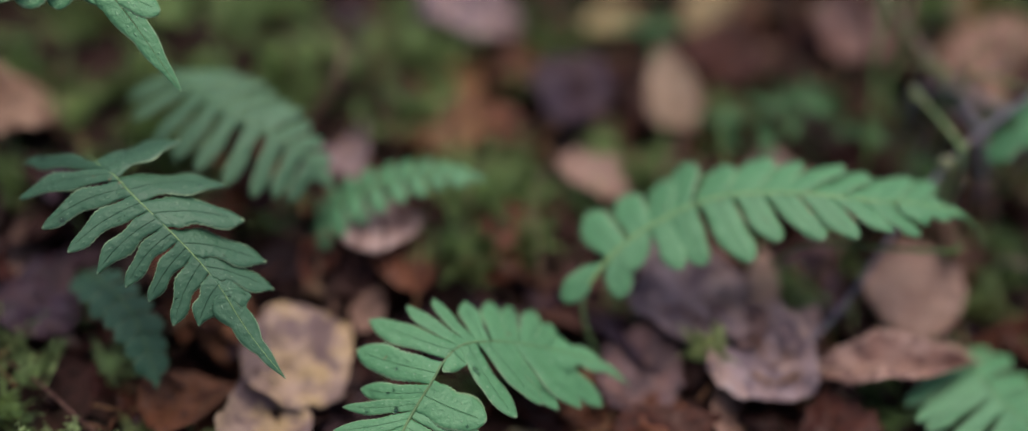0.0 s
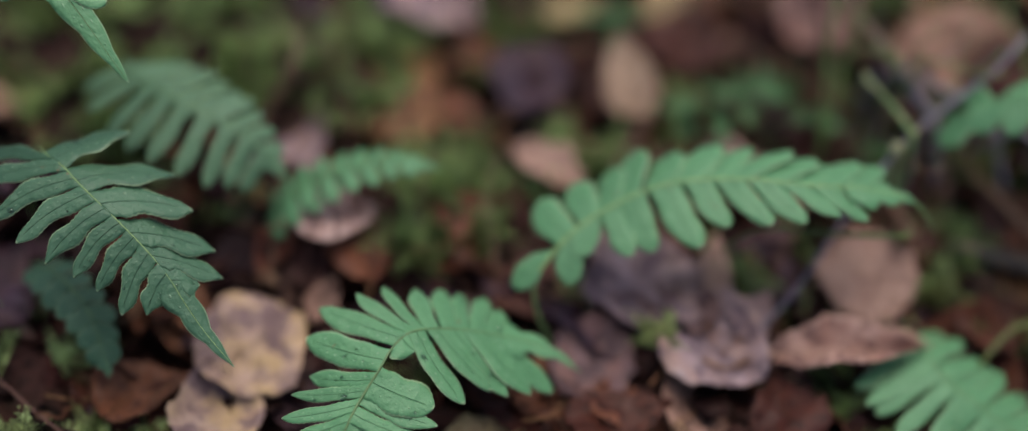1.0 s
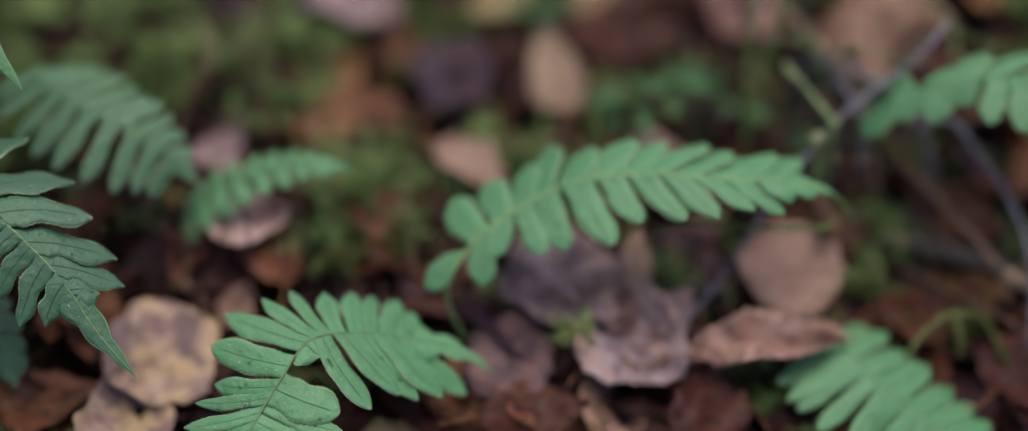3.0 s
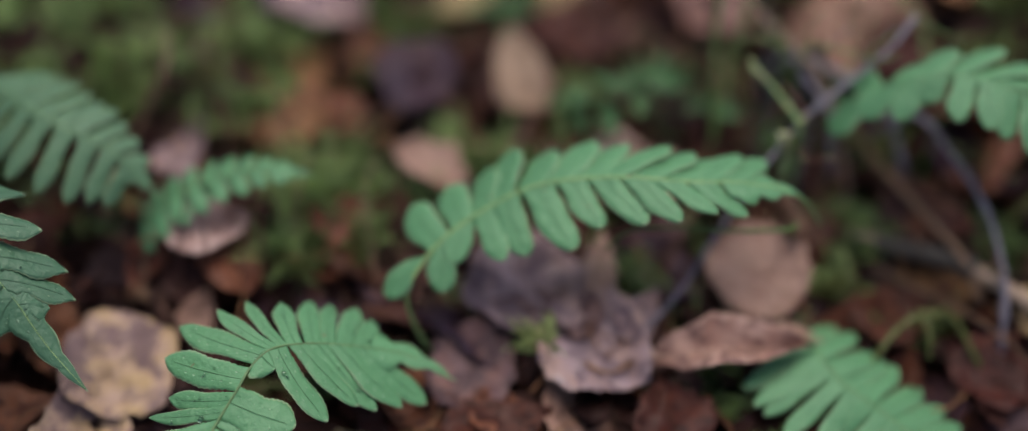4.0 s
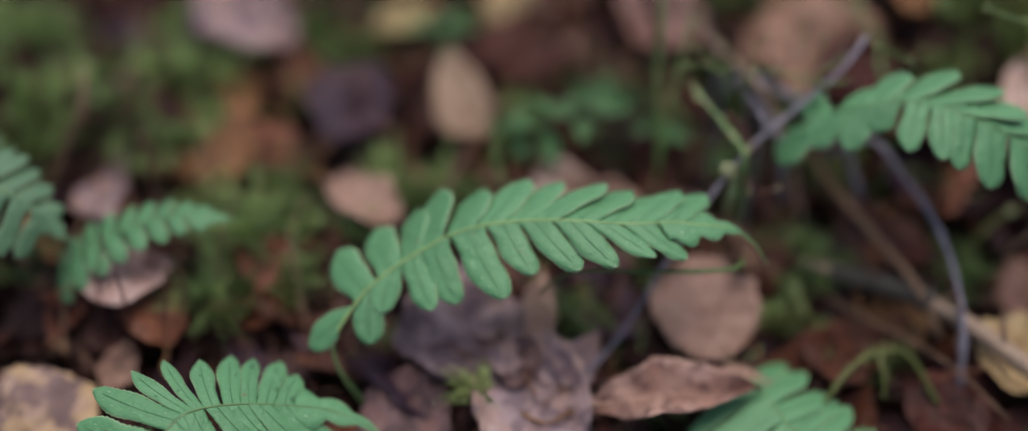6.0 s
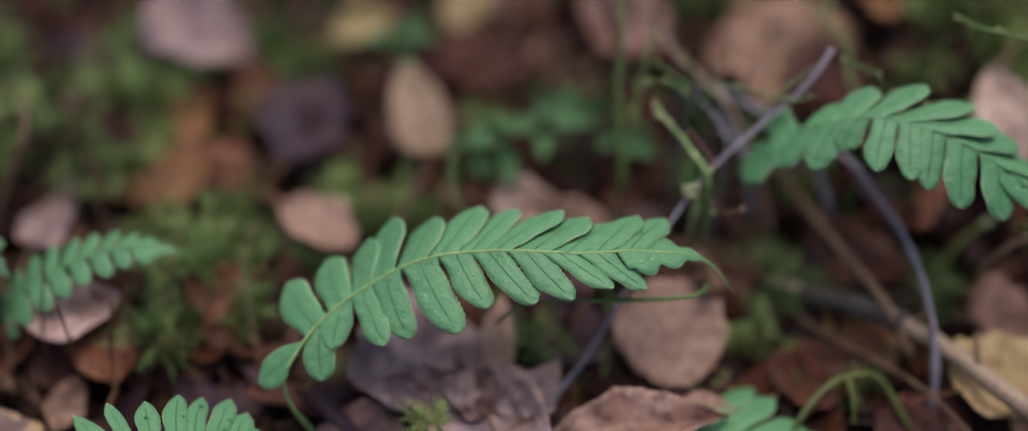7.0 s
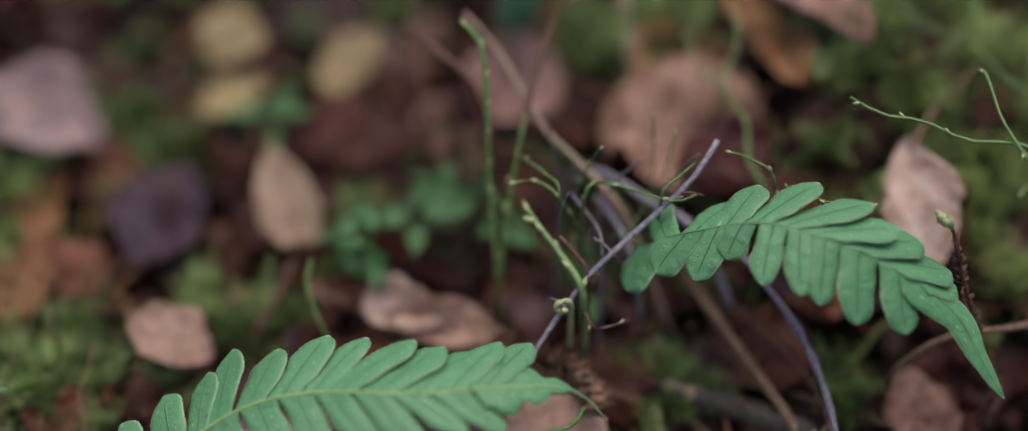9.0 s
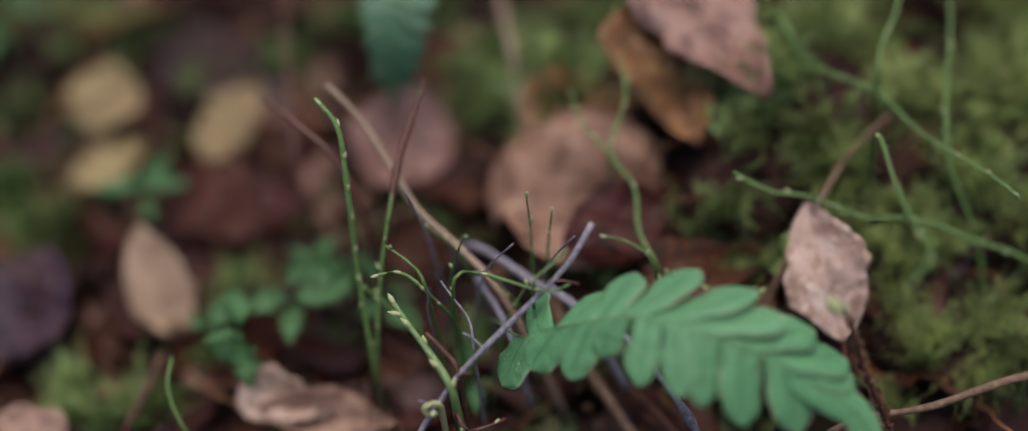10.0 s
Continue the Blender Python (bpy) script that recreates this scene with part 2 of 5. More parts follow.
PALE = plain_material("dead_stem_pale", (0.23, 0.155, 0.115), (0.40, 0.29, 0.215), 500, 0.6)
GREENSTEM = plain_material("green_twig", (0.075, 0.145, 0.04), (0.17, 0.28, 0.085), 600, 0.5)
DARKBARK = plain_material("dark_bark", (0.022, 0.019, 0.018), (0.085, 0.070, 0.062), 400, 0.75, 0.0008)
PALEGREEN = plain_material("pale_green_shoot", (0.115, 0.19, 0.070), (0.215, 0.32, 0.125), 500, 0.5)
MOSSSTEM = plain_material("yellow_green_stem", (0.060, 0.075, 0.018), (0.14, 0.16, 0.04), 500, 0.5)
REDSTEM = plain_material("red_brown_stem", (0.08, 0.03, 0.025), (0.16, 0.07, 0.05), 600, 0.5)
NEEDLE = plain_material("needle_brown", (0.035, 0.014, 0.008), (0.10, 0.045, 0.022), 300, 0.6, 0.0003, 0.0, True)
BUD = plain_material("bud_pale_green", (0.35, 0.38, 0.18), (0.50, 0.52, 0.30), 600, 0.4)


# ---- geometry helpers ----
def mesh_of(name, verts, faces, mat, uvs=None):
    me = bpy.data.meshes.new(name)
    me.from_pydata([tuple(v) for v in verts], [], faces)
    me.materials.append(mat)
    if uvs is not None:
        layer = me.uv_layers.new(name="uv")
        flat = np.array(uvs)[[li.vertex_index for li in me.loops]]
        layer.data.foreach_set("uv", flat.ravel())
    me.polygons.foreach_set("use_smooth", [True] * len(me.polygons))
    me.update()
    return me


def part(name, me, parent, m=None, label=""):
    ob = new(name, me)
    ob.parent = parent
    if m is not None:
        ob.matrix_basis = m
    return tagged(ob, label) if label else ob


def thing(name, at, label, category, group="", kind=""):
    ob = new(name)
    ob.empty_display_size = 0.01
    ob.location = at
    return tagged(ob, label, category, group, kind)


def smooth(a):
    a = min(max(a, 0.0), 1.0)
    return a * a * (3 - 2 * a)


def ground_height(x, y):
    """The lie of the land: level, with a low bank behind on the right and a dip in front, rolling gently further off."""
    bank = smooth((x - 0.17) / 0.2) * smooth((y - 0.40) / 0.16)
    bank *= 1 - 0.55 * smooth((x - 0.36) / 0.07)
    bank *= (1 - smooth((x - 0.6) / 0.9)) * (1 - smooth((y - 0.8) / 0.9))
    far = smooth((math.hypot(x - 0.15, y - 0.48) - 0.55) / 2.0)
    dip = 0.016 * smooth((0.43 - y) / 0.07) * smooth((0.16 - x) / 0.12) + 0.006 * smooth((0.40 - y) / 0.06)
    return 0.055 * bank - dip + far * (0.14 * noise.noise((x * 0.45, y * 0.45, 7)) + 0.03 * noise.noise((x * 1.7, y * 1.7, 2)))


def spline(points, count):
    """A smooth line through the points, evenly spaced along its length."""
    p = np.array(points, float)
    p = np.vstack([2 * p[0] - p[1], p, 2 * p[-1] - p[-2]])
    fine = []
    for i in range(1, len(p) - 2):
        for t in np.linspace(0, 1, 24, endpoint=False):
            a, b, c, d = p[i - 1 : i + 3]
            fine.append(0.5 * (2 * b + (c - a) * t + (2 * a - 5 * b + 4 * c - d) * t**2 + (3 * b - a - 3 * c + d) * t**3))
    fine = np.array(fine + [p[-2]])
    run = np.r_[0, np.cumsum(np.linalg.norm(np.diff(fine, axis=0), axis=1))]
    at = np.linspace(0, run[-1], count)
    return np.stack([np.interp(at, run, fine[:, k]) for k in range(3)], 1), run[-1]


def tube(points, radii, sides=7, count=24, wobble=0.0, seed=0):
    """Vertices and faces of a tapered tube along a smooth line."""
    rnd = random.Random(seed)
    line, _ = spline(points, count)
    ways = np.gradient(line, axis=0)
    ways /= np.linalg.norm(ways, axis=1)[:, None] + 1e-12
    ref = np.array([0.0, 0.0, 1.0]) if abs(ways[0][2]) < 0.8 else np.array([1.0, 0.0, 0.0])
    verts, faces = [], []
    for i, (c, w) in enumerate(zip(line, ways)):
        s = np.cross(ref, w)
        s /= np.linalg.norm(s) + 1e-12
        t = np.cross(w, s)
        r = np.interp(i / (count - 1), np.linspace(0, 1, len(radii)), radii) * (1 + wobble * rnd.uniform(-1, 1))
        for k in range(sides):
            a = 2 * math.pi * k / sides
            verts.append(c + r * (1 + wobble * 0.5 * rnd.uniform(-1, 1)) * (math.cos(a) * s + math.sin(a) * t))
    for i in range(count - 1):
        for k in range(sides):
            a, b = i * sides + k, i * sides + (k + 1) % sides
            faces.append((a, b, b + sides, a + sides))
    faces += [tuple(range(sides))[::-1], tuple(range((count - 1) * sides, count * sides))]
    return verts, faces


def blade(name, mat, width_at, lift, nu, nv, thick, along=None):
    """A thin closed leaf of unit length: width_at(u) gives the half width, lift(u, v) the height, along(u, v) shifts it lengthwise."""
    top, uvs = [], []
    for i in range(nu + 1):
        u = i / nu
        for j in range(nv + 1):
            v = 2 * j / nv - 1
            x = u + (along(u, v) if along else 0.0)
            top.append((x, v * width_at(u, v), lift(u, v)))
            uvs.append((u, 0.5 + 0.5 * v))
    n = len(top)
    verts = top + [(x, y, z - thick) for x, y, z in top]
    faces = []
    row = nv + 1
    for i in range(nu):
        for j in range(nv):
            a = i * row + j
            faces.append((a, a + row, a + row + 1, a + 1))
            faces.append((n + a, n + a + 1, n + a + row + 1, n + a + row))
    rim = [j for j in range(row)] + [i * row + nv for i in range(1, nu + 1)]
    rim += [nu * row + j for j in range(nv - 1, -1, -1)] + [i * row for i in range(nu - 1, 0, -1)]
    for a, b in zip(rim, rim[1:] + rim[:1]):
        faces.append((a, b, n + b, n + a))
    return mesh_of(name, verts, faces, mat, uvs + uvs)


# ---- ferns ----
def sheet(name, mat, place, nu, nv, thick):
    """A thin closed leaf: place(u, v) gives the point and the way up there."""
    top, low, uvs = [], [], []
    for i in range(nu + 1):
        for j in range(nv + 1):
            u, v = i / nu, 2 * j / nv - 1
            p, up = place(u, v)
            top.append(p)
            low.append(p - up * thick)
            uvs.append((u, 0.5 + 0.5 * v))
    n, row, faces = len(top), nv + 1, []
    for i in range(nu):
        for j in range(nv):
            a = i * row + j
            faces.append((a, a + row, a + row + 1, a + 1))
            faces.append((n + a, n + a + 1, n + a + row + 1, n + a + row))
    rim = [j for j in range(row)] + [i * row + nv for i in range(1, nu + 1)]
    rim += [nu * row + j for j in range(nv - 1, -1, -1)] + [i * row for i in range(nu - 1, 0, -1)]
    for a, b in zip(rim, rim[1:] + rim[:1]):
        faces.append((a, b, n + b, n + a))
    return mesh_of(name, top + low, faces, mat, uvs + uvs)


def drop_mesh():
    v, f = [(0, 0, 0.6)], []
    for i in range(1, 6):
        a = i / 5 * 1.75
        for k in range(10):
            b = 6.2832 * k / 10
            v.append((math.sin(a) * math.cos(b), math.sin(a) * math.sin(b), 0.6 * math.cos(a)))
    for k in range(10):
        f.append((0, 1 + k, 1 + (k + 1) % 10))
        for i in range(4):
            a, b = 1 + i * 10 + k, 1 + i * 10 + (k + 1) % 10
            f.append((a, a + 10, b + 10, b))
    f.append(tuple(range(50, 40, -1)))
    return mesh_of("water_drop", v, f, WATER)


WATER_NODES = Nodes("water")
WATER_NODES.bsdf.inputs["Transmission Weight"].default_value = 1.0
WATER_NODES.bsdf.inputs["IOR"].default_value = 1.33
WATER_NODES.bsdf.inputs["Roughness"].default_value = 0.02
WATER = WATER_NODES.mat
DROP = drop_mesh()


def water_drop(at, up, r, rnd):
    ob = new("water_drop", DROP)
    m = up.to_track_quat("Z", "Y").to_matrix().to_4x4() @ Matrix.Diagonal((r, r * rnd.uniform(0.8, 1.2), r, 1))
    m.translation = at
    ob.matrix_basis = m
    tagged(ob, "clear round water drop lying on a fern pinna", "water drop", "water drops")


def fern_frond(label, line, normals, droop, sides, mat, seed, tail, tail_width, fill=(0.48, 0.44), web=0.14, gap=0.2, drops=0, drip=0.0, taper=1.1, lobed=0.4, stalk=0.00055, sharp=0.0, flow=0.0, wavy=0.03, rib=None, fan=(0.0, 0.0)):
    """A polypody frond. line: its rachis from the ground to the tip; normals: the way the blade faces at its foot, middle and tip; droop: how far
    each side hangs, in degrees. sides: for each side, where along the line its pinnae sit, how long they are and their angles
    to the rachis, one by one (or from, to, how many, and lengths and angles from foot to tip). fill: how much of its stretch of rachis half a pinna takes up, on each side, or a pair from foot to tip; web: how far out the pinnae are joined;
    tail: where the end blade begins; lobed: how deeply it is lobed; drip: how much of the end is a thin withered thread; sharp: how pointed the pinnae are; flow: how far they bend forward; wavy: how uneven their edges are; rib: the stalk's material; fan: how much wider the pinnae of each side grow outwards."""
    rnd = random.Random(seed)
    rib = rib or STALK_DULL
    count = 160
    line = [(line[0][0], line[0][1], ground_height(*line[0][:2]) - 0.010)] + line[1:]
    pts, total = spline(line, count)
    ob = thing("fern_frond", Vector(pts[0]), label, "fern frond", "polypody fronds")
    rel = pts - pts[0]
    verts, faces = tube([(0.0, 0.0, -0.014)] + [tuple(p) for p in rel[:: count // 20]] + [tuple(rel[-2])], (stalk * 1.3, stalk * 0.95, stalk * 0.8, stalk * 0.4), 7, 60)
    part("rachis", mesh_of("rachis", verts, faces, rib), ob, None, "pale green stalk" if rib is STALK else "dull green stalk")

    def along_line(s):
        k = min(max(s, 0.0), 1.0) * (count - 1)
        i = min(int(k), count - 2)
        return Vector(rel[i] + (rel[i + 1] - rel[i]) * (k - i))

    def frame_at(s):
        i = min(int(s * (count - 1)), count - 2)
        lo, hi = max(i - 5, 0), min(i + 6, count - 1)
        along = Vector(rel[hi] - rel[lo]).normalized()
        j = min(s, 0.999) * (len(normals) - 1)
        n = Vector(normals[int(j)]).lerp(Vector(normals[int(j) + 1]), j - int(j))
        n = (n - along * n.dot(along)).normalized()
        return along_line(s), along, n

    for which, group in enumerate(sides):
        side = -1 if which else 1
        if len(group) == 3:
            places, lengths, angles = (np.array(g, float) for g in group)
            pinnae = len(places)
        else:
            s0, s1, pinnae, lengths, angles = group
            weights = np.array([1 - gap * k / pinnae for k in range(pinnae - 1)])
            places = s0 + (s1 - s0) * np.r_[0, np.cumsum(weights) / weights.sum()]
        for k, s in enumerate(places):
            f = k / (pinnae - 1)
            at, along, n = frame_at(s)
            across = n.cross(along) * side
            ang = radians(np.interp(f, np.linspace(0, 1, len(angles)), angles) + rnd.uniform(-1.5, 1.5))
            down = radians(droop[0 if side > 0 else 1] + rnd.uniform(-4, 4))
            way = along * math.cos(ang) + (across * math.cos(down) - n * math.sin(down)) * math.sin(ang)
            up = (n - way * n.dot(way)).normalized()
            long = np.interp(f, np.linspace(0, 1, len(lengths)), lengths) * rnd.uniform(0.98, 1.02)
            step = float(np.gradient(places)[k])
            wide = step * total
            curl, phase, belly = rnd.uniform(0.02, 0.12), rnd.uniform(0, 6), rnd.uniform(0.02, 0.06)
            twist, dip, bend = rnd.uniform(-0.08, 0.08) + 0.14 * side, rnd.uniform(0.003, 0.008), rnd.uniform(-0.05, 0.08) + flow
            teeth = [rnd.uniform(0.3, 1) * (1 if k2 % 2 else -1) for k2 in range(60)]

            def half(u, v):
                body = fullness * rnd_fill * (0.90 + 0.14 * smooth(u / 0.7)) + belly * math.sin(math.pi * min(1, u * 1.1))
                body += (0.51 - body) * math.exp(-((u / joined) ** 1.7))
                start = 0.58 - 0.25 * sharp
                end = 1.0 if u < start else max(0.02, 1 - ((u - start) / (1 - start)) ** (2.7 - 1.0 * sharp)) ** (0.58 + 0.25 * sharp)
                wave = wavy * math.sin(10 * u + phase + (2 if v > 0 else 0)) * min(1, max(0, 3 * u - 0.2))
                rim = 0.03 * teeth[round(u * 28) + (30 if v > 0 else 0)] if abs(v) > 0.9 and u > 0.12 else 0
                return (body + wave + rim) * end

            rnd_fill = rnd.uniform(0.93, 1.05)
            share = fill[0 if side > 0 else 1]
            joined = web[which > 0] if isinstance(web, tuple) else web
            joined = joined if isinstance(joined, float) else joined[0] + (joined[1] - joined[0]) * f
            fullness = share if isinstance(share, float) else share[0] + (share[1] - share[0]) * f

            lateral = (along * 0.3 + (along - way * along.dot(way)).normalized() * 0.7)

            def place(u, v):
                w = half(u, v) * v
                root = along_line(s + w * step)
                free = at + lateral * (w * wide * (1 + fan[which > 0] * smooth(2 * f) * u))
                mix = min(1.0, u / 0.35)
                p = root.lerp(free, mix * mix * (3 - 2 * mix)) + way * (long * u) + along * (bend * long * (u * u - u))
                z = -curl * u * u * long + twist * w * wide * min(1, 2 * u)
                z += (0.016 * math.sin(8 * u + phase + v) * abs(v) * u + 0.02 * math.sin(19 * u + 2 * phase) * v * v * u) * wide
                z += dip * wide * (math.sqrt(abs(v) + 0.01) - 1.0 * v * v) * 4 * min(1, 0.2 + 2 * u) - 0.05 * wide * v**4 * min(1, 3 * u)
                return p + up * (z + stalk * 0.35), up

            part("pinna", sheet("pinna", mat, place, 28, 8, 0.00028), ob)
            for _ in range(drops if rnd.random() < 0.6 else 0):
                p, _up = place(rnd.uniform(0.15, 0.8), rnd.uniform(-0.7, 0.7))
                water_drop(Vector(pts[0]) + p, up, rnd.uniform(0.00025, 0.0007) * (1 + (rnd.random() < 0.15)), rnd)

    wobble = rnd.uniform(0, 6)

    def end_place(u, v):
        s = tail + (1 - tail) * u
        at, along, n = frame_at(min(s, 0.999))
        body = max(0.0, 1 - u / (1 - drip)) ** taper
        lobe = abs(math.sin(u / (1 - drip) * 9.0 + (0.8 if v > 0 else 0) + wobble))
        h = max(0.00025, 0.5 * tail_width * body * (1 - lobed + lobed * lobe) * min(1.0, 0.75 + 4 * u))
        hang = math.tan(radians(droop[0] if v > 0 else droop[1]))
        p = at + n.cross(along) * (v * h) + along * (abs(v) * h * 0.5) - n * (abs(v) * h * hang)
        return p + n * stalk * 0.3, n

    part("leaf_tip", sheet("leaf_tip", mat, end_place, 40, 6, 0.00025), ob)
    return ob


def foot(p, dx=0.0, dy=0.0):
    """A point on the ground under p."""
    return (p[0] + dx, p[1] + dy, ground_height(p[0] + dx, p[1] + dy) - 0.008)


A_LINE = [(0.1, 0.375, -0.008), (0.086, 0.3765, 0.02), (0.0977, 0.3906, 0.0362), (0.1031, 0.395, 0.0394), (0.1115, 0.3993, 0.0435), (0.1226, 0.4031, 0.0497), (0.1336, 0.405, 0.0545),
          (0.1445, 0.405, 0.0577), (0.1554, 0.4038, 0.0606), (0.1661, 0.4016, 0.0634), (0.1768, 0.4001, 0.0645), (0.1875, 0.3999, 0.0642), (0.2006, 0.4015, 0.0638), (0.2139, 0.403, 0.0616),
          (0.2299, 0.404, 0.0566), (0.2402, 0.3995, 0.0453)]
fern_frond("mid-green polypody frond arching over the leaf litter", A_LINE, [(0, -0.1, 1)] * 3, (8, 12),
           (((0.252, 0.296, 0.346, 0.384, 0.421, 0.472, 0.522, 0.566, 0.604, 0.66, 0.711, 0.755, 0.805), (0.0183, 0.0221, 0.0215, 0.022, 0.0245, 0.0212, 0.0242, 0.025, 0.0281, 0.0256, 0.0242, 0.0244, 0.0234), (162, 82, 79, 65, 63, 59, 56, 56, 45, 48, 46, 44, 42)),
            ((0.308, 0.352, 0.384, 0.428, 0.484, 0.541, 0.591, 0.648, 0.698, 0.755), (0.0207, 0.0163, 0.0218, 0.023, 0.0292, 0.0228, 0.025, 0.0231, 0.0218, 0.0201), (136, 139, 96, 96, 75, 61, 46, 43, 33, 40))),
           FERN, 1, 0.785, 0.022, ((0.68, 0.50), (0.54, 0.34)), (0.36, 0.20), drip=0.35, taper=0.8, sharp=0.05, flow=0.12, wavy=0.035, stalk=0.0007, rib=STALK)
R_LINE = [(0.252, 0.478, 0.0), (0.247, 0.475, 0.04), (0.256, 0.4551, 0.0618), (0.2623, 0.4515, 0.0703), (0.2709, 0.4487, 0.0768), (0.2795, 0.4466, 0.0818), (0.2873, 0.4452, 0.0849),
          (0.294, 0.4426, 0.0865), (0.3006, 0.4391, 0.0876), (0.3086, 0.436, 0.0869), (0.3188, 0.4321, 0.0842), (0.3306, 0.4278, 0.0794), (0.3419, 0.4239, 0.0732), (0.3513, 0.4180, 0.0658),
          (0.3570, 0.4096, 0.0580), (0.3652, 0.4012, 0.0475)]
fern_frond("bright green polypody frond bending down over dead twigs", R_LINE, [(0, -0.2, 1)] * 3, (12, 16),
           (((0.384, 0.434, 0.484, 0.528, 0.566, 0.604, 0.648, 0.704, 0.755), (0.0185, 0.0153, 0.0172, 0.0239, 0.0296, 0.0286, 0.0301, 0.0299, 0.0218), (116, 41, 56, 44, 37, 29, 29, 25, 24)),
            ((0.352, 0.421, 0.472, 0.509, 0.553, 0.591, 0.629, 0.679, 0.742), (0.0176, 0.017, 0.0188, 0.0126, 0.0188, 0.0202, 0.0201, 0.0213, 0.019), (125, 140, 124, 121, 91, 74, 75, 65, 52))),
           FERN, 2, 0.75, 0.0150, (0.55, (0.50, 0.43)), (0.75, 0.34), sharp=0.05, flow=0.06, wavy=0.035, stalk=0.0004, taper=0.7, lobed=0.15, fan=(0.45, 0.1))
B_LINE = [(0.006, 0.262, -0.032), (0.02, 0.301, 0.014), (0.0264, 0.3169, 0.0219), (0.0297, 0.3229, 0.025), (0.0325, 0.3279, 0.0277), (0.0346, 0.3326, 0.029), (0.0365, 0.3365, 0.0299),
          (0.0393, 0.3397, 0.0303), (0.0429, 0.3423, 0.0295), (0.0481, 0.3452, 0.028), (0.0545, 0.3478, 0.0259), (0.0633, 0.3506, 0.0226), (0.0745, 0.3537, 0.0177), (0.0861, 0.3555, 0.0132), (0.0968, 0.3538, 0.0092), (0.1058, 0.3506, 0.0046)]
fern_frond("light green polypody frond with a kinked stalk and wet drops", B_LINE, [(0, -0.1, 1)] * 3, (10, 12),
           (((0.345, 0.385, 0.421, 0.453, 0.478, 0.522, 0.579, 0.61, 0.629, 0.654, 0.692, 0.723, 0.755, 0.792), (0.022, 0.025, 0.0272, 0.0273, 0.025, 0.0329, 0.0351, 0.0282, 0.0269, 0.0231, 0.0271, 0.025, 0.0248, 0.0169), (128, 126, 123, 118, 110, 95, 102, 104, 94, 83, 76, 71, 63, 62)),
            ((0.365, 0.40, 0.44, 0.472, 0.579, 0.616, 0.66, 0.698, 0.742, 0.792), (0.024, 0.027, 0.0283, 0.0243, 0.0071, 0.0311, 0.0304, 0.0314, 0.0316, 0.0318), (84, 82, 80, 81, 84, 80, 57, 51, 45, 35))),
           FERN, 3, 0.80, 0.018, ((0.33, 0.90), (0.45, 0.74)), ((0.17, 1.6), (0.22, 0.95)), drops=2, sharp=0.42, flow=0.12, wavy=0.05, stalk=0.0006, fan=(0.2, 0.25))
for k, (x, y, z, r) in enumerate([(0.0739, 0.3448, 0.0147, 0.0012), (0.0735, 0.3417, 0.0134, 0.0009), (0.0759, 0.3362, 0.0102, 0.0011), (0.0750, 0.3391, 0.0117, 0.0006), (0.0765, 0.3444, 0.0128, 0.0007)]):
    water_drop(Vector((x, y, z)), Vector((0.58, -0.2, 0.78)), r, random.Random(300 + k))
L_LINE = [(-0.112, 0.41, -0.008), (-0.113, 0.406, 0.03), (-0.103, 0.396, 0.054), (-0.0946, 0.3848, 0.0607), (-0.0871, 0.3781, 0.062), (-0.0784, 0.3692, 0.0612), (-0.0691, 0.3618, 0.0589),
          (-0.0603, 0.3562, 0.0543), (-0.0529, 0.3515, 0.0496), (-0.046, 0.3464, 0.0452), (-0.0408, 0.3413, 0.0403), (-0.031, 0.333, 0.0312), (-0.0196, 0.3255, 0.0219)]
fern_frond("deep green polypody frond hanging over the moss", L_LINE, [(-0.1, -0.2, 1), (0.0, -0.3, 1), (0.1, -0.3, 1)], (10, 12),
           (((0.472, 0.547, 0.616, 0.692, 0.748, 0.805), (0.0287, 0.0346, 0.0317, 0.0318, 0.0266, 0.0106), (76, 66, 48, 41, 35, 49)),
            ((0.459, 0.497, 0.541, 0.585, 0.629, 0.667, 0.704, 0.742, 0.792), (0.0388, 0.037, 0.0325, 0.0302, 0.0283, 0.0243, 0.0224, 0.0236, 0.0157), (154, 130, 109, 101, 91, 83, 76, 63, 59))),
           FERN_DARK, 4, 0.80, 0.0145, (0.47, 0.42), 0.50, drops=1, taper=0.9, sharp=0.55, flow=0.25, wavy=0.12, lobed=0.25, rib=STALK, stalk=0.0003)
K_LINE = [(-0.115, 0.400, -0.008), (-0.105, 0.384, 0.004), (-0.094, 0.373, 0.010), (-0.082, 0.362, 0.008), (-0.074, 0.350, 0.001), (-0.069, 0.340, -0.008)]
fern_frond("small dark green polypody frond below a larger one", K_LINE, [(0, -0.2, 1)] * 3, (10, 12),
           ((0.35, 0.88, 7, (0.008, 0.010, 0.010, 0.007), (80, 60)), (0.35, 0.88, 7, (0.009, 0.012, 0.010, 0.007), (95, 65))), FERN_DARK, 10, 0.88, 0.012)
T_LINE = [(-0.15, 0.56, -0.008), (-0.15, 0.5, 0.11), (-0.1201, 0.4342, 0.1277), (-0.1044, 0.4224, 0.1211), (-0.0882, 0.4118, 0.1111), (-0.0755, 0.4018, 0.1002), (-0.0649, 0.394, 0.0899)]
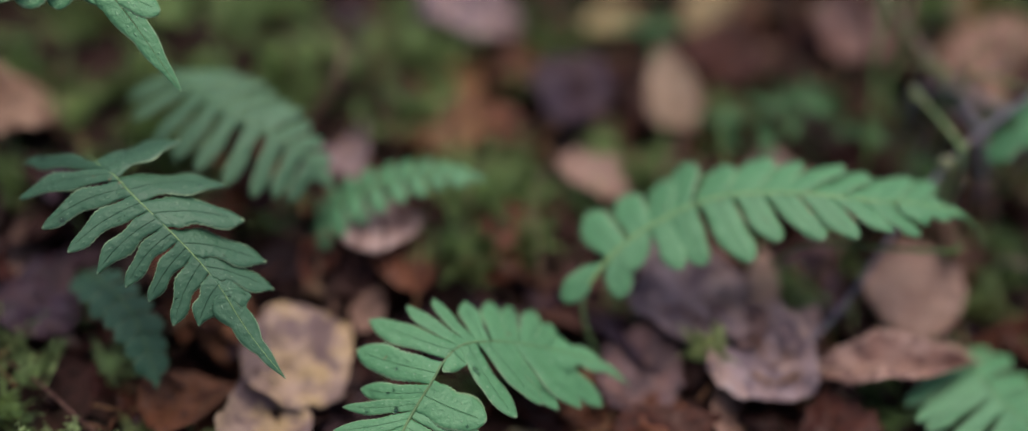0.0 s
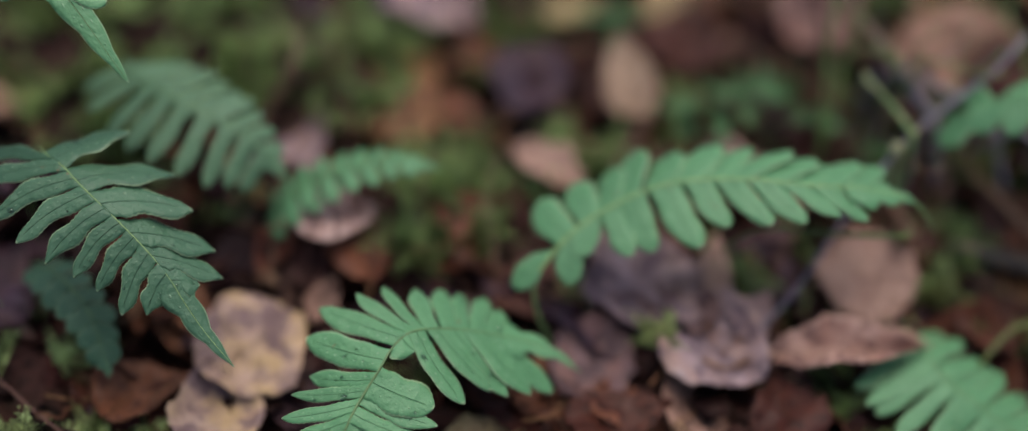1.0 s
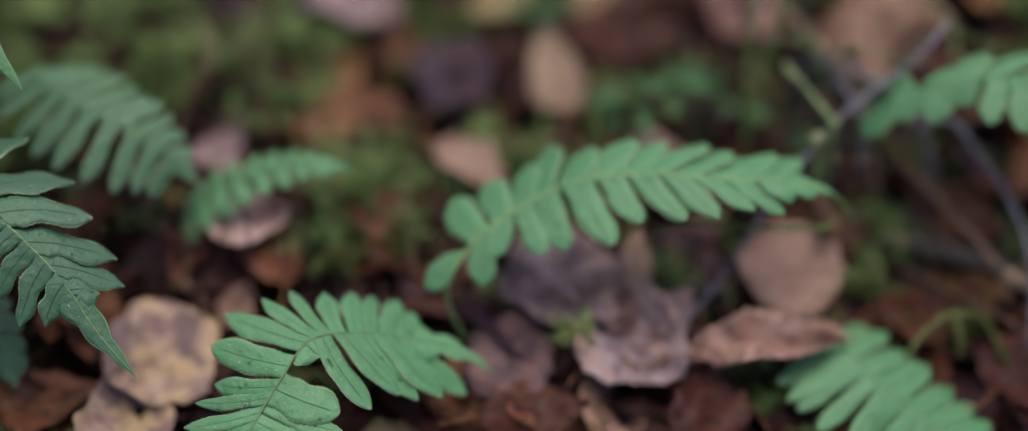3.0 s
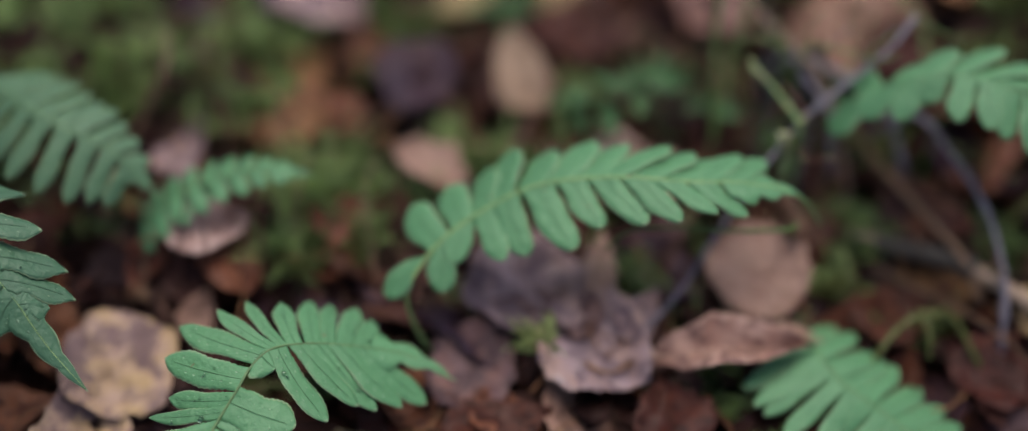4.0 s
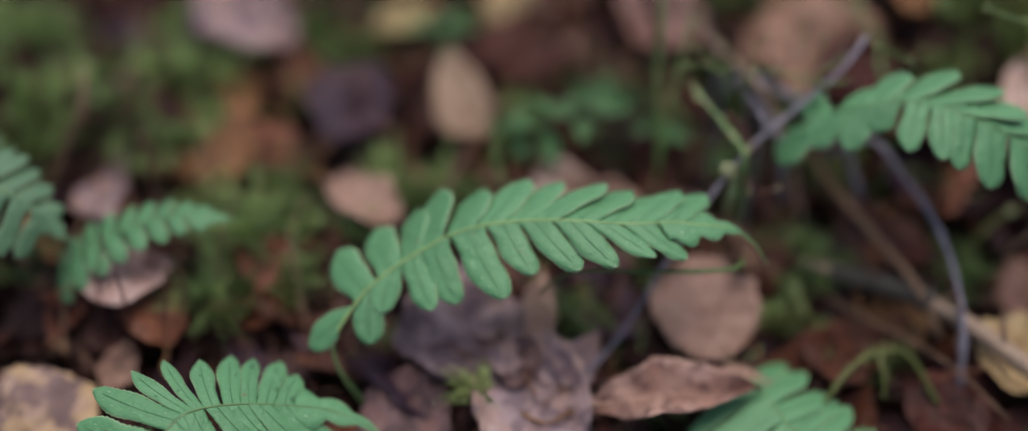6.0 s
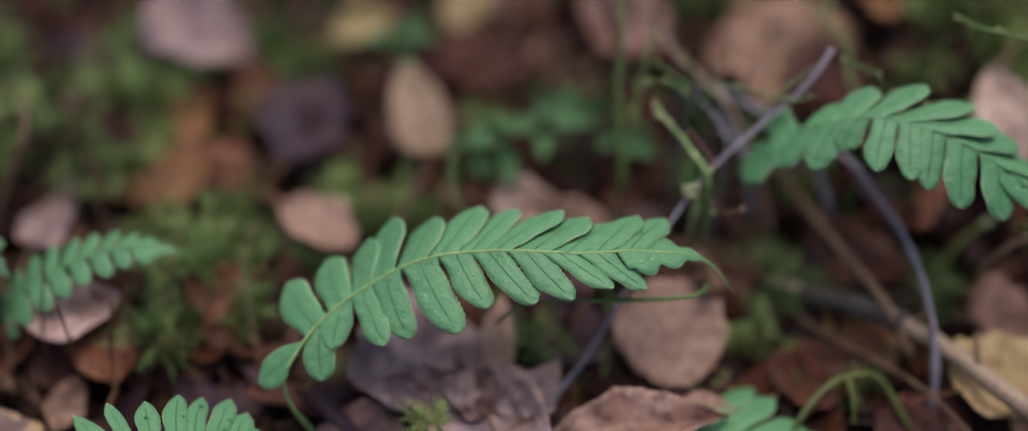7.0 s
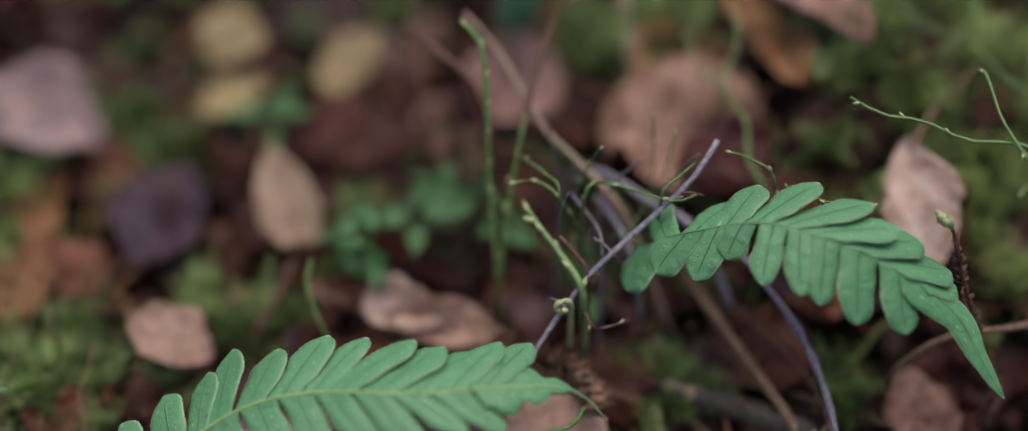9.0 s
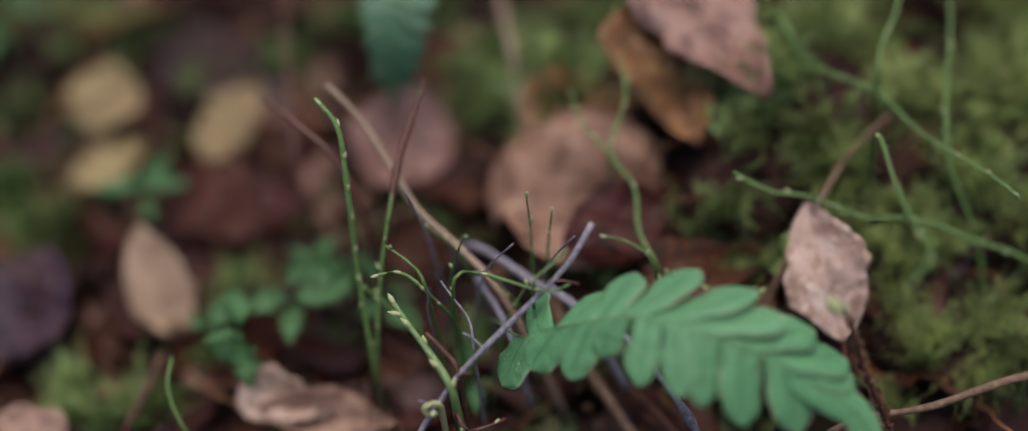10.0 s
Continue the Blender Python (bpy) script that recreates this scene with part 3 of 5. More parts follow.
fern_frond("deep green polypody frond tip reaching in above the moss", T_LINE, [(0.2, -0.4, 1), (0.2, -0.4, 1), (0.3, -0.9, 1)], (5, 5),
           (((0.723, 0.767, 0.805, 0.843), (0.0248, 0.0253, 0.0231, 0.0211), (63, 38, 33, 28)),
            ((0.686, 0.755, 0.786, 0.824), (0.0496, 0.0284, 0.0206, 0.0114), (29, 57, 57, 30))),
           FERN, 5, 0.84, 0.0150, (0.54, 0.54), taper=0.8, lobed=0.16, stalk=0.0004)
D_LINE = [(-0.094, 0.488, -0.008), (-0.0885, 0.473, 0.036), (-0.0755, 0.4515, 0.046), (-0.060, 0.4365, 0.050), (-0.043, 0.428, 0.048), (-0.027, 0.424, 0.041), (-0.0125, 0.417, 0.028)]
fern_frond("dull green polypody frond behind the moss", D_LINE, [(0, -0.2, 1), (0, -0.3, 1), (0.1, -0.3, 1)], (10, 14),
           ((0.43, 0.90, 10, (0.020, 0.023, 0.022, 0.018, 0.010), (80, 70, 60)), (0.42, 0.91, 9, (0.024, 0.028, 0.028, 0.026, 0.018), (115, 95, 85, 75))), FERN_DULL, 6, 0.90, 0.014, (0.40, 0.33))
C_LINE = [(-0.024, 0.419, -0.008), (-0.021, 0.418, 0.005), (-0.016, 0.418, 0.015), (-0.001, 0.422, 0.026), (0.020, 0.425, 0.034), (0.035, 0.424, 0.037), (0.048, 0.425, 0.034)]
fern_frond("small green polypody frond in front of a moss cushion", C_LINE, [(0, -0.15, 1)] * 3, (10, 12),
           ((0.24, 0.84, 9, (0.009, 0.013, 0.012, 0.010, 0.006), (95, 80, 60)), (0.22, 0.84, 8, (0.012, 0.013, 0.011, 0.010, 0.007), (105, 80, 60))), FERN, 7, 0.84, 0.010, (0.42, 0.35), sharp=0.1)
E_LINE = [(0.224, 0.390, -0.008), (0.2346, 0.381, 0.004), (0.241, 0.370, 0.008), (0.245, 0.3636, 0.008), (0.250, 0.355, 0.007), (0.256, 0.351, 0.006), (0.264, 0.346, 0.003),
          (0.280, 0.335, -0.001), (0.2975, 0.322, -0.004)]
fern_frond("light green polypody frond low over the litter", E_LINE, [(0, -0.1, 1)] * 3, (8, 8),
           ((0.24, 0.90, 10, (0.022, 0.024, 0.026, 0.026, 0.022, 0.014), (107, 90, 75, 62, 60)),
            (0.20, 0.90, 13, (0.030, 0.032, 0.031, 0.028, 0.025, 0.022, 0.016), (86, 86, 85, 96, 92, 80, 65))), FERN, 8, 0.89, 0.016, (0.52, 0.48), 0.30)
G_LINE = [(0.226, 0.725, 0.0), (0.224, 0.700, 0.050), (0.2223, 0.6251, 0.0780), (0.2221, 0.5894, 0.0800), (0.2204, 0.5741, 0.0700), (0.2182, 0.5685, 0.0560), (0.2162, 0.5647, 0.0420)]
fern_frond("deep green polypody frond hanging above brown leaves", G_LINE, [(0, -0.6, 1), (0, -0.8, 0.6), (0, -1, 0.4)], (5, 5),
           ((0.45, 0.92, 14, (0.012, 0.017, 0.015, 0.009), (85, 60)), (0.45, 0.92, 14, (0.012, 0.017, 0.015, 0.009), (85, 60))), FERN_DARK, 9, 0.90, 0.010)

# ---- fallen leaves ----
def fallen_blade(shape, mat, seed, curl=0.12, fold=0.0, ratio=0.8, crumple=1.0):
    """shape: round, oval or pointed, as a unit-long blade."""
    rnd = random.Random(seed)
    a, b, c, d = (rnd.uniform(0, 6.28) for _ in range(4))
    tilt = rnd.uniform(-1, 1)

    def width_at(u, v):
        if shape == "round":
            w = 0.5 * math.sqrt(max(0.0, 1 - (2 * u - 1) ** 2)) ** 0.85
        elif shape == "lance":
            w = 0.5 * math.sin(math.pi * u**0.85) ** 1.15
        elif shape == "oval":
            w = 0.5 * math.sin(math.pi * u**0.9) ** 0.8
        else:
            w = 0.5 * (math.sin(math.pi * min(1.0, u**0.62)) ** 0.85) * (1 - 0.35 * u)
        tooth = (0.006 if round(u * 28) % 2 else -0.006) * (1 if abs(v) > 0.9 else 0)
        torn = 0.20 * noise.noise((4 * u, 3 * (1 if v > 0 else -1), seed)) + 0.12 * noise.noise((11 * u, 3 * (1 if v > 0 else -1), seed + 5))
        return max(0.004, ratio * (w * (1 + torn) + tooth * min(1, 6 * w)) * (1 + 0.05 * math.sin(5 * u + a + v)))

    def lift(u, v):
        w = width_at(u, 0)
        z = curl * ((2 * u - 1) ** 2 * 0.6 + (v * w * 2) ** 2 * 0.8)
        z += fold * abs(v) * w * 2
        z += curl * 0.35 * math.sin(4 * u + b + 2 * v) + curl * 0.2 * math.sin(7 * v * w + 5 * u + c)
        z += (0.10 * tilt + 0.05) * abs(v) ** 3 * w * math.sin(3 * u + a)
        z += curl * 0.3 * tilt * v * u + 0.008 * math.sin(26 * u + 9 * abs(v) + d)
        z += crumple * 0.14 * noise.noise((2.6 * u + a, 2.2 * v * w + b, seed)) + crumple * 0.07 * noise.noise((7 * u, 8 * v * w, seed + 9)) + 0.02 * noise.noise((17 * u, 19 * v * w, seed))
        return z

    return blade("blade", mat, width_at, lift, 28, 12, 0.009)


def stalk_mesh(mat, seed, long=0.45):
    rnd = random.Random(seed)
    pts = [(0.03, 0, 0.012), (-0.08, rnd.uniform(-0.03, 0.03), 0.01), (-long * 0.6, rnd.uniform(-0.1, 0.1), 0.05), (-long, rnd.uniform(-0.2, 0.2), 0.02)]
    v, f = tube(pts, (0.016, 0.011, 0.013), 6, 12)
    return mesh_of("leaf_stalk", v, f, mat)


def fallen_leaf(at, yaw, size, colour, shape, label, seed, curl=0.12, fold=0.0, ratio=0.8, tip=(0, 0), stalk=0.4, group=""):
    """at: the middle of the blade; yaw: which way its tip points, in degrees; tip: how far it leans sideways and to the front."""
    x, y, z = at
    ob = thing("fallen_leaf", (x, y, z), label, "fallen leaf", group)
    ob.matrix_basis = pose(x, y, z + 0.3 * size * abs(math.sin(radians(tip[1]))) * ratio) @ pose(0, 0, 0, tip[1]) @ pose(0, 0, 0, 0, tip[0]) @ pose(0, 0, 0, 0, 0, yaw)
    scale = Matrix.Scale(size, 4) @ Matrix.Translation((-0.5, 0, 0))
    leaf_blade = part("blade", fallen_blade(shape, LEAF[colour], seed, curl, fold, ratio, 0.35 if colour in ("buff", "pale") else 0.8), ob, scale)
    ridge = [leaf_blade.data.vertices[k * 13 + 6].co for k in (0, 4, 8, 12, 16, 20, 24, 27)]
    v, f = tube([(p.x, p.y, p.z + 0.001) for p in ridge], (0.013, 0.010, 0.007, 0.003), 6, 22)
    part("midrib", mesh_of("midrib", v, f, LEAF[colour]), leaf_blade)
    if stalk:
        part("leaf_stalk", stalk_mesh(LEAF["brown"], seed, stalk), ob, scale, "thin brown stalk")
    return ob


def on_ground(x, y, dz=0.004):
    return (x, y, ground_height(x, y) + dz)


NAMED = [
    # x, y, lift, yaw, size, colour, shape, curl, fold, ratio, slope along, slope across, label
    (0.130, 0.402, 0.002, 100, 0.054, "grey", "oval", 0.10, 0.0, 0.90, 5, 16, "greyish purple dead leaf under a fern frond"),
    (0.158, 0.371, 0.004, -35, 0.050, "grey", "oval", 0.12, 0.0, 0.90, -6, 16, "mottled greyish pink dead leaf, slightly curled"),
    (0.110, 0.385, 0.000, 170, 0.046, "purple", "pointed", 0.14, 0.0, 0.85, 4, 4, "purple-brown dead leaf lying flat"),
    (0.2235, 0.408, 0.004, 140, 0.0405, "buff", "round", 0.05, 0.0, 0.98, 0, 42, "round tan dead leaf tilted on the litter"),
    (0.209, 0.368, 0.008, 6, 0.064, "pink", "lance", 0.10, 0.5, 0.38, -4, 14, "folded greyish tan dead leaf"),
    (-0.020, 0.364, 0.006, 40, 0.048, "ochre", "oval", 0.10, 0.0, 1.0, 0, 14, "ochre and grey mottled dead leaf with a yellow edge"),
    (-0.030, 0.335, 0.004, 100, 0.044, "ochre", "oval", 0.1, 0.0, 0.8, 6, 5, "orange-tan dead leaf on the litter"),
    (-0.058, 0.345, 0.003, 20, 0.040, "rust", "pointed", 0.12, 0.0, 0.8, 0, 8, "rust-brown dead leaf on the litter"),
    (-0.122, 0.385, 0.002, 80, 0.050, "purple", "pointed", 0.12, 0.0, 0.8, 0, 8, "dark purple dead leaf among moss"),
    (-0.156, 0.471, 0.012, 150, 0.048, "tan", "pointed", 0.14, 0.0, 0.8, 10, 10, "orange-tan dead leaf beside the moss"),
    (0.130, 0.518, 0.008, 105, 0.046, "buff", "oval", 0.07, 0.1, 0.52, -8, 58, "pale tan oval dead leaf tilted up"),
    (0.084, 0.511, 0.013, 70, 0.046, "purple", "oval", 0.05, 0.15, 0.80, 0, 14, "dark purple dead leaf on the litter"),
    (0.040, 0.497, 0.003, 160, 0.044, "rust", "pointed", 0.14, 0.0, 0.75, 6, 12, "rust-red dead leaf lying among darker ones"),
    (0.030, 0.521, 0.003, 60, 0.045, "rust", "pointed", 0.12, 0.0, 0.8, 6, 8, "rust-red dead leaf on the litter"),
    (0.038, 0.560, 0.014, -30, 0.054, "grey", "pointed", 0.16, 0.0, 0.9, -6, 26, "pinkish grey curled dead leaf"),
    (0.066, 0.548, 0.000, 10, 0.040, "rust", "oval", 0.12, 0.0, 0.7, 0, 10, "rust-brown dead leaf under a pink one"),
    (0.102, 0.604, 0.016, 80, 0.032, "yellow", "oval", 0.1, 0.0, 0.85, 10, 20, "pale yellow dead leaf on the litter"),
    (0.104, 0.577, 0.008, 35, 0.036, "yellow", "lance", 0.1, 0.0, 0.55, 0, 14, "yellow dead leaf lying on moss"),
    (0.152, 0.590, 0.012, 50, 0.038, "yellow", "oval", 0.1, 0.1, 0.62, -6, 22, "yellowish tan dead leaf on the litter"),
    (0.157, 0.556, 0.002, 0, 0.056, "red", "pointed", 0.12, 0.0, 0.8, 0, 14, "dark red-brown dead leaf on the litter"),
    (0.092, 0.459, 0.008, -30, 0.036, "pink", "oval", 0.1, 0.2, 0.65, 4, 14, "small tan dead leaf, cupped"),
    (0.006, 0.416, 0.012, 15, 0.036, "pale", "oval", 0.1, 0.0, 0.75, 0, 10, "pale tan dead leaf below a small frond"),
    (-0.012, 0.467, 0.004, 70, 0.034, "grey", "pointed", 0.12, 0.0, 0.7, 0, 14, "greyish pink dead leaf on the litter"),
    (0.122, 0.338, 0.002, 20, 0.042, "red", "pointed", 0.12, 0.0, 0.8, 0, 8, "dark red dead leaf on the litter"),
    (0.186, 0.343, 0.002, 100, 0.036, "red", "oval", 0.12, 0.0, 0.8, 0, 8, "dark red dead leaf on the litter"),
    (0.176, 0.469, 0.006, -20, 0.034, "pale", "pointed", 0.10, 0.35, 0.62, -6, 38, "pale pink folded dead leaf with a raised edge"),
    (0.282, 0.524, 0.014, 200, 0.062, "tan", "round", -0.30, 0.0, 0.95, 6, 26, "large tan dead leaf arched like a hood on the bank"),
    # added leaf: its dark red stands in for the shaded hollow below the hood
    (0.290, 0.506, 0.016, 200, 0.038, "red", "oval", 0.14, 0.0, 0.8, 4, 26, "dark red leaf added as the shade under a larger one"),
    (0.219, 0.568, 0.012, 60, 0.044, "pink", "oval", 0.12, 0.0, 0.85, 4, 26, "pinkish brown dead leaf on the litter"),
    (0.314, 0.553, 0.016, -76, 0.056, "brown", "pointed", 0.12, 0.1, 0.85, 0, 26, "orange-brown dead leaf leaning on the moss"),
    (0.328, 0.562, 0.026, -60, 0.066, "pink", "pointed", 0.08, 0.0, 0.72, 0, 22, "pale pink dead leaf with a long tip"),
    (0.356, 0.481, 0.015, 100, 0.047, "pale", "oval", 0.08, 0.15, 0.56, -10, 44, "pale greyish pink oval dead leaf with a dark stalk"),
    (0.322, 0.492, 0.004, 10, 0.050, "red", "pointed", 0.14, 0.2, 0.6, 0, 14, "dark red dead leaf in a hollow"),
    (0.347, 0.391, 0.008, 20, 0.048, "straw", "pointed", 0.1, 0.0, 0.8, 0, 12, "yellowish tan dead leaf beside a branch"),
    (0.352, 0.420, 0.001, 100, 0.036, "tan", "oval", 0.12, 0.1, 0.7, 0, 20, "tan dead leaf lying near a branch"),
    (0.283, 0.399, 0.000, 30, 0.048, "red", "pointed", 0.12, 0.0, 0.7, 0, 10, "dark red dead leaf below a branch"),
    (0.318, 0.375, 0.000, 40, 0.046, "red", "pointed", 0.12, 0.0, 0.8, 0, 8, "dark red-brown dead leaf under a branch"),
    (0.027, 0.486, 0.006, 200, 0.044, "brown", "pointed", 0.12, 0.0, 0.8, 0, 10, "brown dead leaf half under others"),
    (0.287, 0.560, 0.004, 20, 0.050, "brown", "pointed", 0.12, 0.0, 0.8, 0, 20, "brown dead leaf on the bank"),
    (0.070, 0.330, 0.004, 15, 0.034, "yellow", "lance", 0.10, 0.2, 0.55, 0, 10, "dull yellow dead leaf in the dark litter"),
    (0.237, 0.378, 0.008, -20, 0.022, "buff", "lance", 0.05, 0.3, 0.32, 0, 10, "narrow pale tan scrap of dead leaf"),
    (0.160, 0.404, 0.010, 84, 0.040, "buff", "lance", 0.06, 0.2, 0.34, 10, 10, "narrow tan dead leaf standing behind a fern frond"),
    (0.112, 0.366, 0.002, 60, 0.044, "mauve", "oval", 0.12, 0.0, 0.80, 0, 12, "greyish purple dead leaf beside a fern stalk"),
    (0.146, 0.384, 0.009, 150, 0.030, "mauve", "pointed", 0.14, 0.1, 0.70, 6, 10, "small mauve-brown scrap of dead leaf on greyish ones"),
    (0.176, 0.386, 0.006, 60, 0.028, "grey", "pointed", 0.14, 0.1, 0.65, 0, 12, "small greyish dead leaf, torn at the edge"),
    (0.096, 0.350, 0.002, -20, 0.036, "rust", "pointed", 0.12, 0.0, 0.75, 0, 8, "rust-brown dead leaf in the dark litter"),
    (0.240, 0.598, 0.006, 20, 0.050, "brown", "pointed", 0.12, 0.0, 0.8, 0, 20, "brown dead leaf lying flat on litter"),
    (0.151, 0.556, 0.010, 80, 0.040, "red", "pointed", 0.12, 0.0, 0.8, 0, 14, "dark red dead leaf on the litter"),
    (0.191, 0.463, 0.002, -10, 0.050, "pink", "lance", 0.12, 0.4, 0.34, 4, 24, "long pinkish brown dead leaf, folded lengthwise"),
    (0.061, 0.433, 0.004, 30, 0.034, "rust", "pointed", 0.14, 0.0, 0.75, 0, 16, "rust-brown dead leaf beside a moss tuft"),
    (0.016, 0.409, 0.004, 110, 0.036, "rust", "oval", 0.14, 0.0, 0.75, 0, 16, "rust-red dead leaf among thin stalks"),
]
for k, (x, y, dz, yaw, size, colour, shape, curl, fold, ratio, s1, s2, label) in enumerate(NAMED):
    fallen_leaf(on_ground(x, y, dz), yaw, size, colour, shape, label, 200 + k, curl, fold, ratio, (s1, s2 * 0.75))

# the rest of the litter, in copies of a few leaves
rnd = random.Random(7)
litter = []
for k in range(16):
    colour = ("red", "rust", "red", "purple", "rust", "red", "purple", "red", "rust", "red", "purple", "red", "red", "brown", "rust", "red")[k]
    shape = ("pointed", "oval", "pointed", "round")[k % 4]
    words = {"red": "dark red-brown", "rust": "rust-brown", "brown": "brown", "purple": "purple-brown", "grey": "greyish", "tan": "tan"}[colour]
    litter.append(fallen_leaf(on_ground(-0.3 + 0.04 * k, 0.82), 30 * k, 1.0, colour, shape, words + " dead leaf in the layered litter",
                              400 + k, 0.16, 0.0, rnd.uniform(0.6, 0.9), (0, 0), 0.4, "litter leaves"))
    litter[-1].scale = (0.04, 0.04, 0.04)
for k in range(250):
    x, y = rnd.uniform(-0.26, 0.52), rnd.uniform(0.24, 0.80)
    m = pose(x, y, ground_height(x, y) - rnd.uniform(0.000, 0.013), rnd.uniform(-26, 34), rnd.uniform(-28, 28), rnd.uniform(0, 360))
    size = rnd.uniform(0.75, 1.25)
    if 0.20 < x < 0.32 and 0.30 < y < 0.40:
        m.translation.z -= 0.014
    copy_thing(litter[k % 16], m @ Matrix.Scale(1, 4)).scale = (0.04 * size,) * 3

# ---- moss ----
def moss_shoot(verts, faces, at, way, long, grow, rnd):
    """One feathery shoot: a thin stem with small pointed leaves on both sides."""
    side = way.cross(Vector((rnd.uniform(-1, 1), rnd.uniform(-1, 1), 0.3))).normalized()
    out_way = Vector((way.x, way.y, 0)) * 0.5
    nodes = 8
    for k in range(nodes):
        f = 0.25 + 0.75 * (k + 0.6) / nodes
        c = at + (way + out_way * f * f - Vector((0, 0, 0.25 * f * f))) * long * f
        w = 0.0048 * grow * (1.25 - f) * rnd.uniform(0.7, 1.25)
        for sgn in (1, -1):
            out = (side * sgn + way * 0.8 + Vector((0, 0, rnd.uniform(-0.25, 0.35)))).normalized()
            cross = out.cross(way).cross(out).normalized() * w * 0.24
            b = len(verts)
            verts += [tuple(c), tuple(c + out * w * 0.45 + cross), tuple(c + out * w), tuple(c + out * w * 0.45 - cross)]
            faces.append((b, b + 1, b + 2, b + 3))
    b = len(verts)
    end = at + (way + out_way - Vector((0, 0, 0.25))) * long
    s = side * 0.0004
    verts += [tuple(at - s), tuple(at + s), tuple(end)]
    faces.append((b, b + 1, b + 2))


def moss_patch(x, y, rx, ry, high, mat, seed, label):
    """A cushion of feathery moss: tufts of small shoots standing on a low dark dome."""
    rnd = random.Random(seed)
    base = ground_height(x, y) - 0.012
    verts, faces = [], []

    def dome(u, v):
        return high * max(0.0, 1 - u * u - v * v) ** 0.7

    def floor_at(u, v):
        return ground_height(x + u * rx, y + v * ry) - 0.012 - base

    n = 12
    for i in range(n + 1):
        for j in range(n + 1):
            u, v = 2 * i / n - 1, 2 * j / n - 1
            f = max(abs(u), abs(v)) / (math.hypot(u, v) + 1e-9)
            u, v = u * f * 0.92, v * f * 0.92
            verts.append((u * rx, v * ry, dome(u, v) * 0.65 - 0.002 + 0.002 * math.sin(40 * u + 30 * v) + floor_at(u, v)))
    for i in range(n):
        for j in range(n):
            a = i * (n + 1) + j
            faces.append((a, a + n + 1, a + n + 2, a + 1))
    under = len(faces)
    for _ in range(max(10, int(rx * ry * 30000))):
        r, a = math.sqrt(rnd.random()), rnd.uniform(0, 6.283)
        r *= 1 + 0.2 * math.sin(3 * a + seed)
        u, v = r * math.cos(a), r * math.sin(a)
        clump = noise.noise(((x + u * rx) * 42, (y + v * ry) * 42, 11)) + 0.5 * noise.noise(((x + u * rx) * 95, (y + v * ry) * 95, 5))
        if clump < 0.04:
            continue
        tuft = Vector((u * rx, v * ry, dome(u, v) * 0.65 + floor_at(u, v)))
        lean = Vector((u * 0.5 + rnd.uniform(-0.5, 0.5), v * 0.5 + rnd.uniform(-0.5, 0.5), 1.0)).normalized()
        rise = (0.35 * dome(u, v) + rnd.uniform(0.009, 0.016)) * (0.75 + 1.1 * max(0.0, clump))
        grow = rnd.uniform(0.8, 1.3)
        for _shoot in range(rnd.randint(10, 15)):
            way = (lean + Vector((rnd.uniform(-0.6, 0.6), rnd.uniform(-0.6, 0.6), rnd.uniform(-0.2, 0.3)))).normalized()
            at = tuft + Vector((rnd.uniform(-0.003, 0.003), rnd.uniform(-0.003, 0.003), 0))
            moss_shoot(verts, faces, at, way, rnd.uniform(0.7, 1.15) * rise, grow, rnd)
    me = mesh_of("moss_patch", verts, faces, mat)
    me.materials.append(SOIL)
    me.polygons.foreach_set("material_index", [1] * under + [0] * (len(faces) - under))
    ob = new("moss_patch", me)
    ob.location = (x, y, base)
    return tagged(ob, label, "moss", "", "stuff")


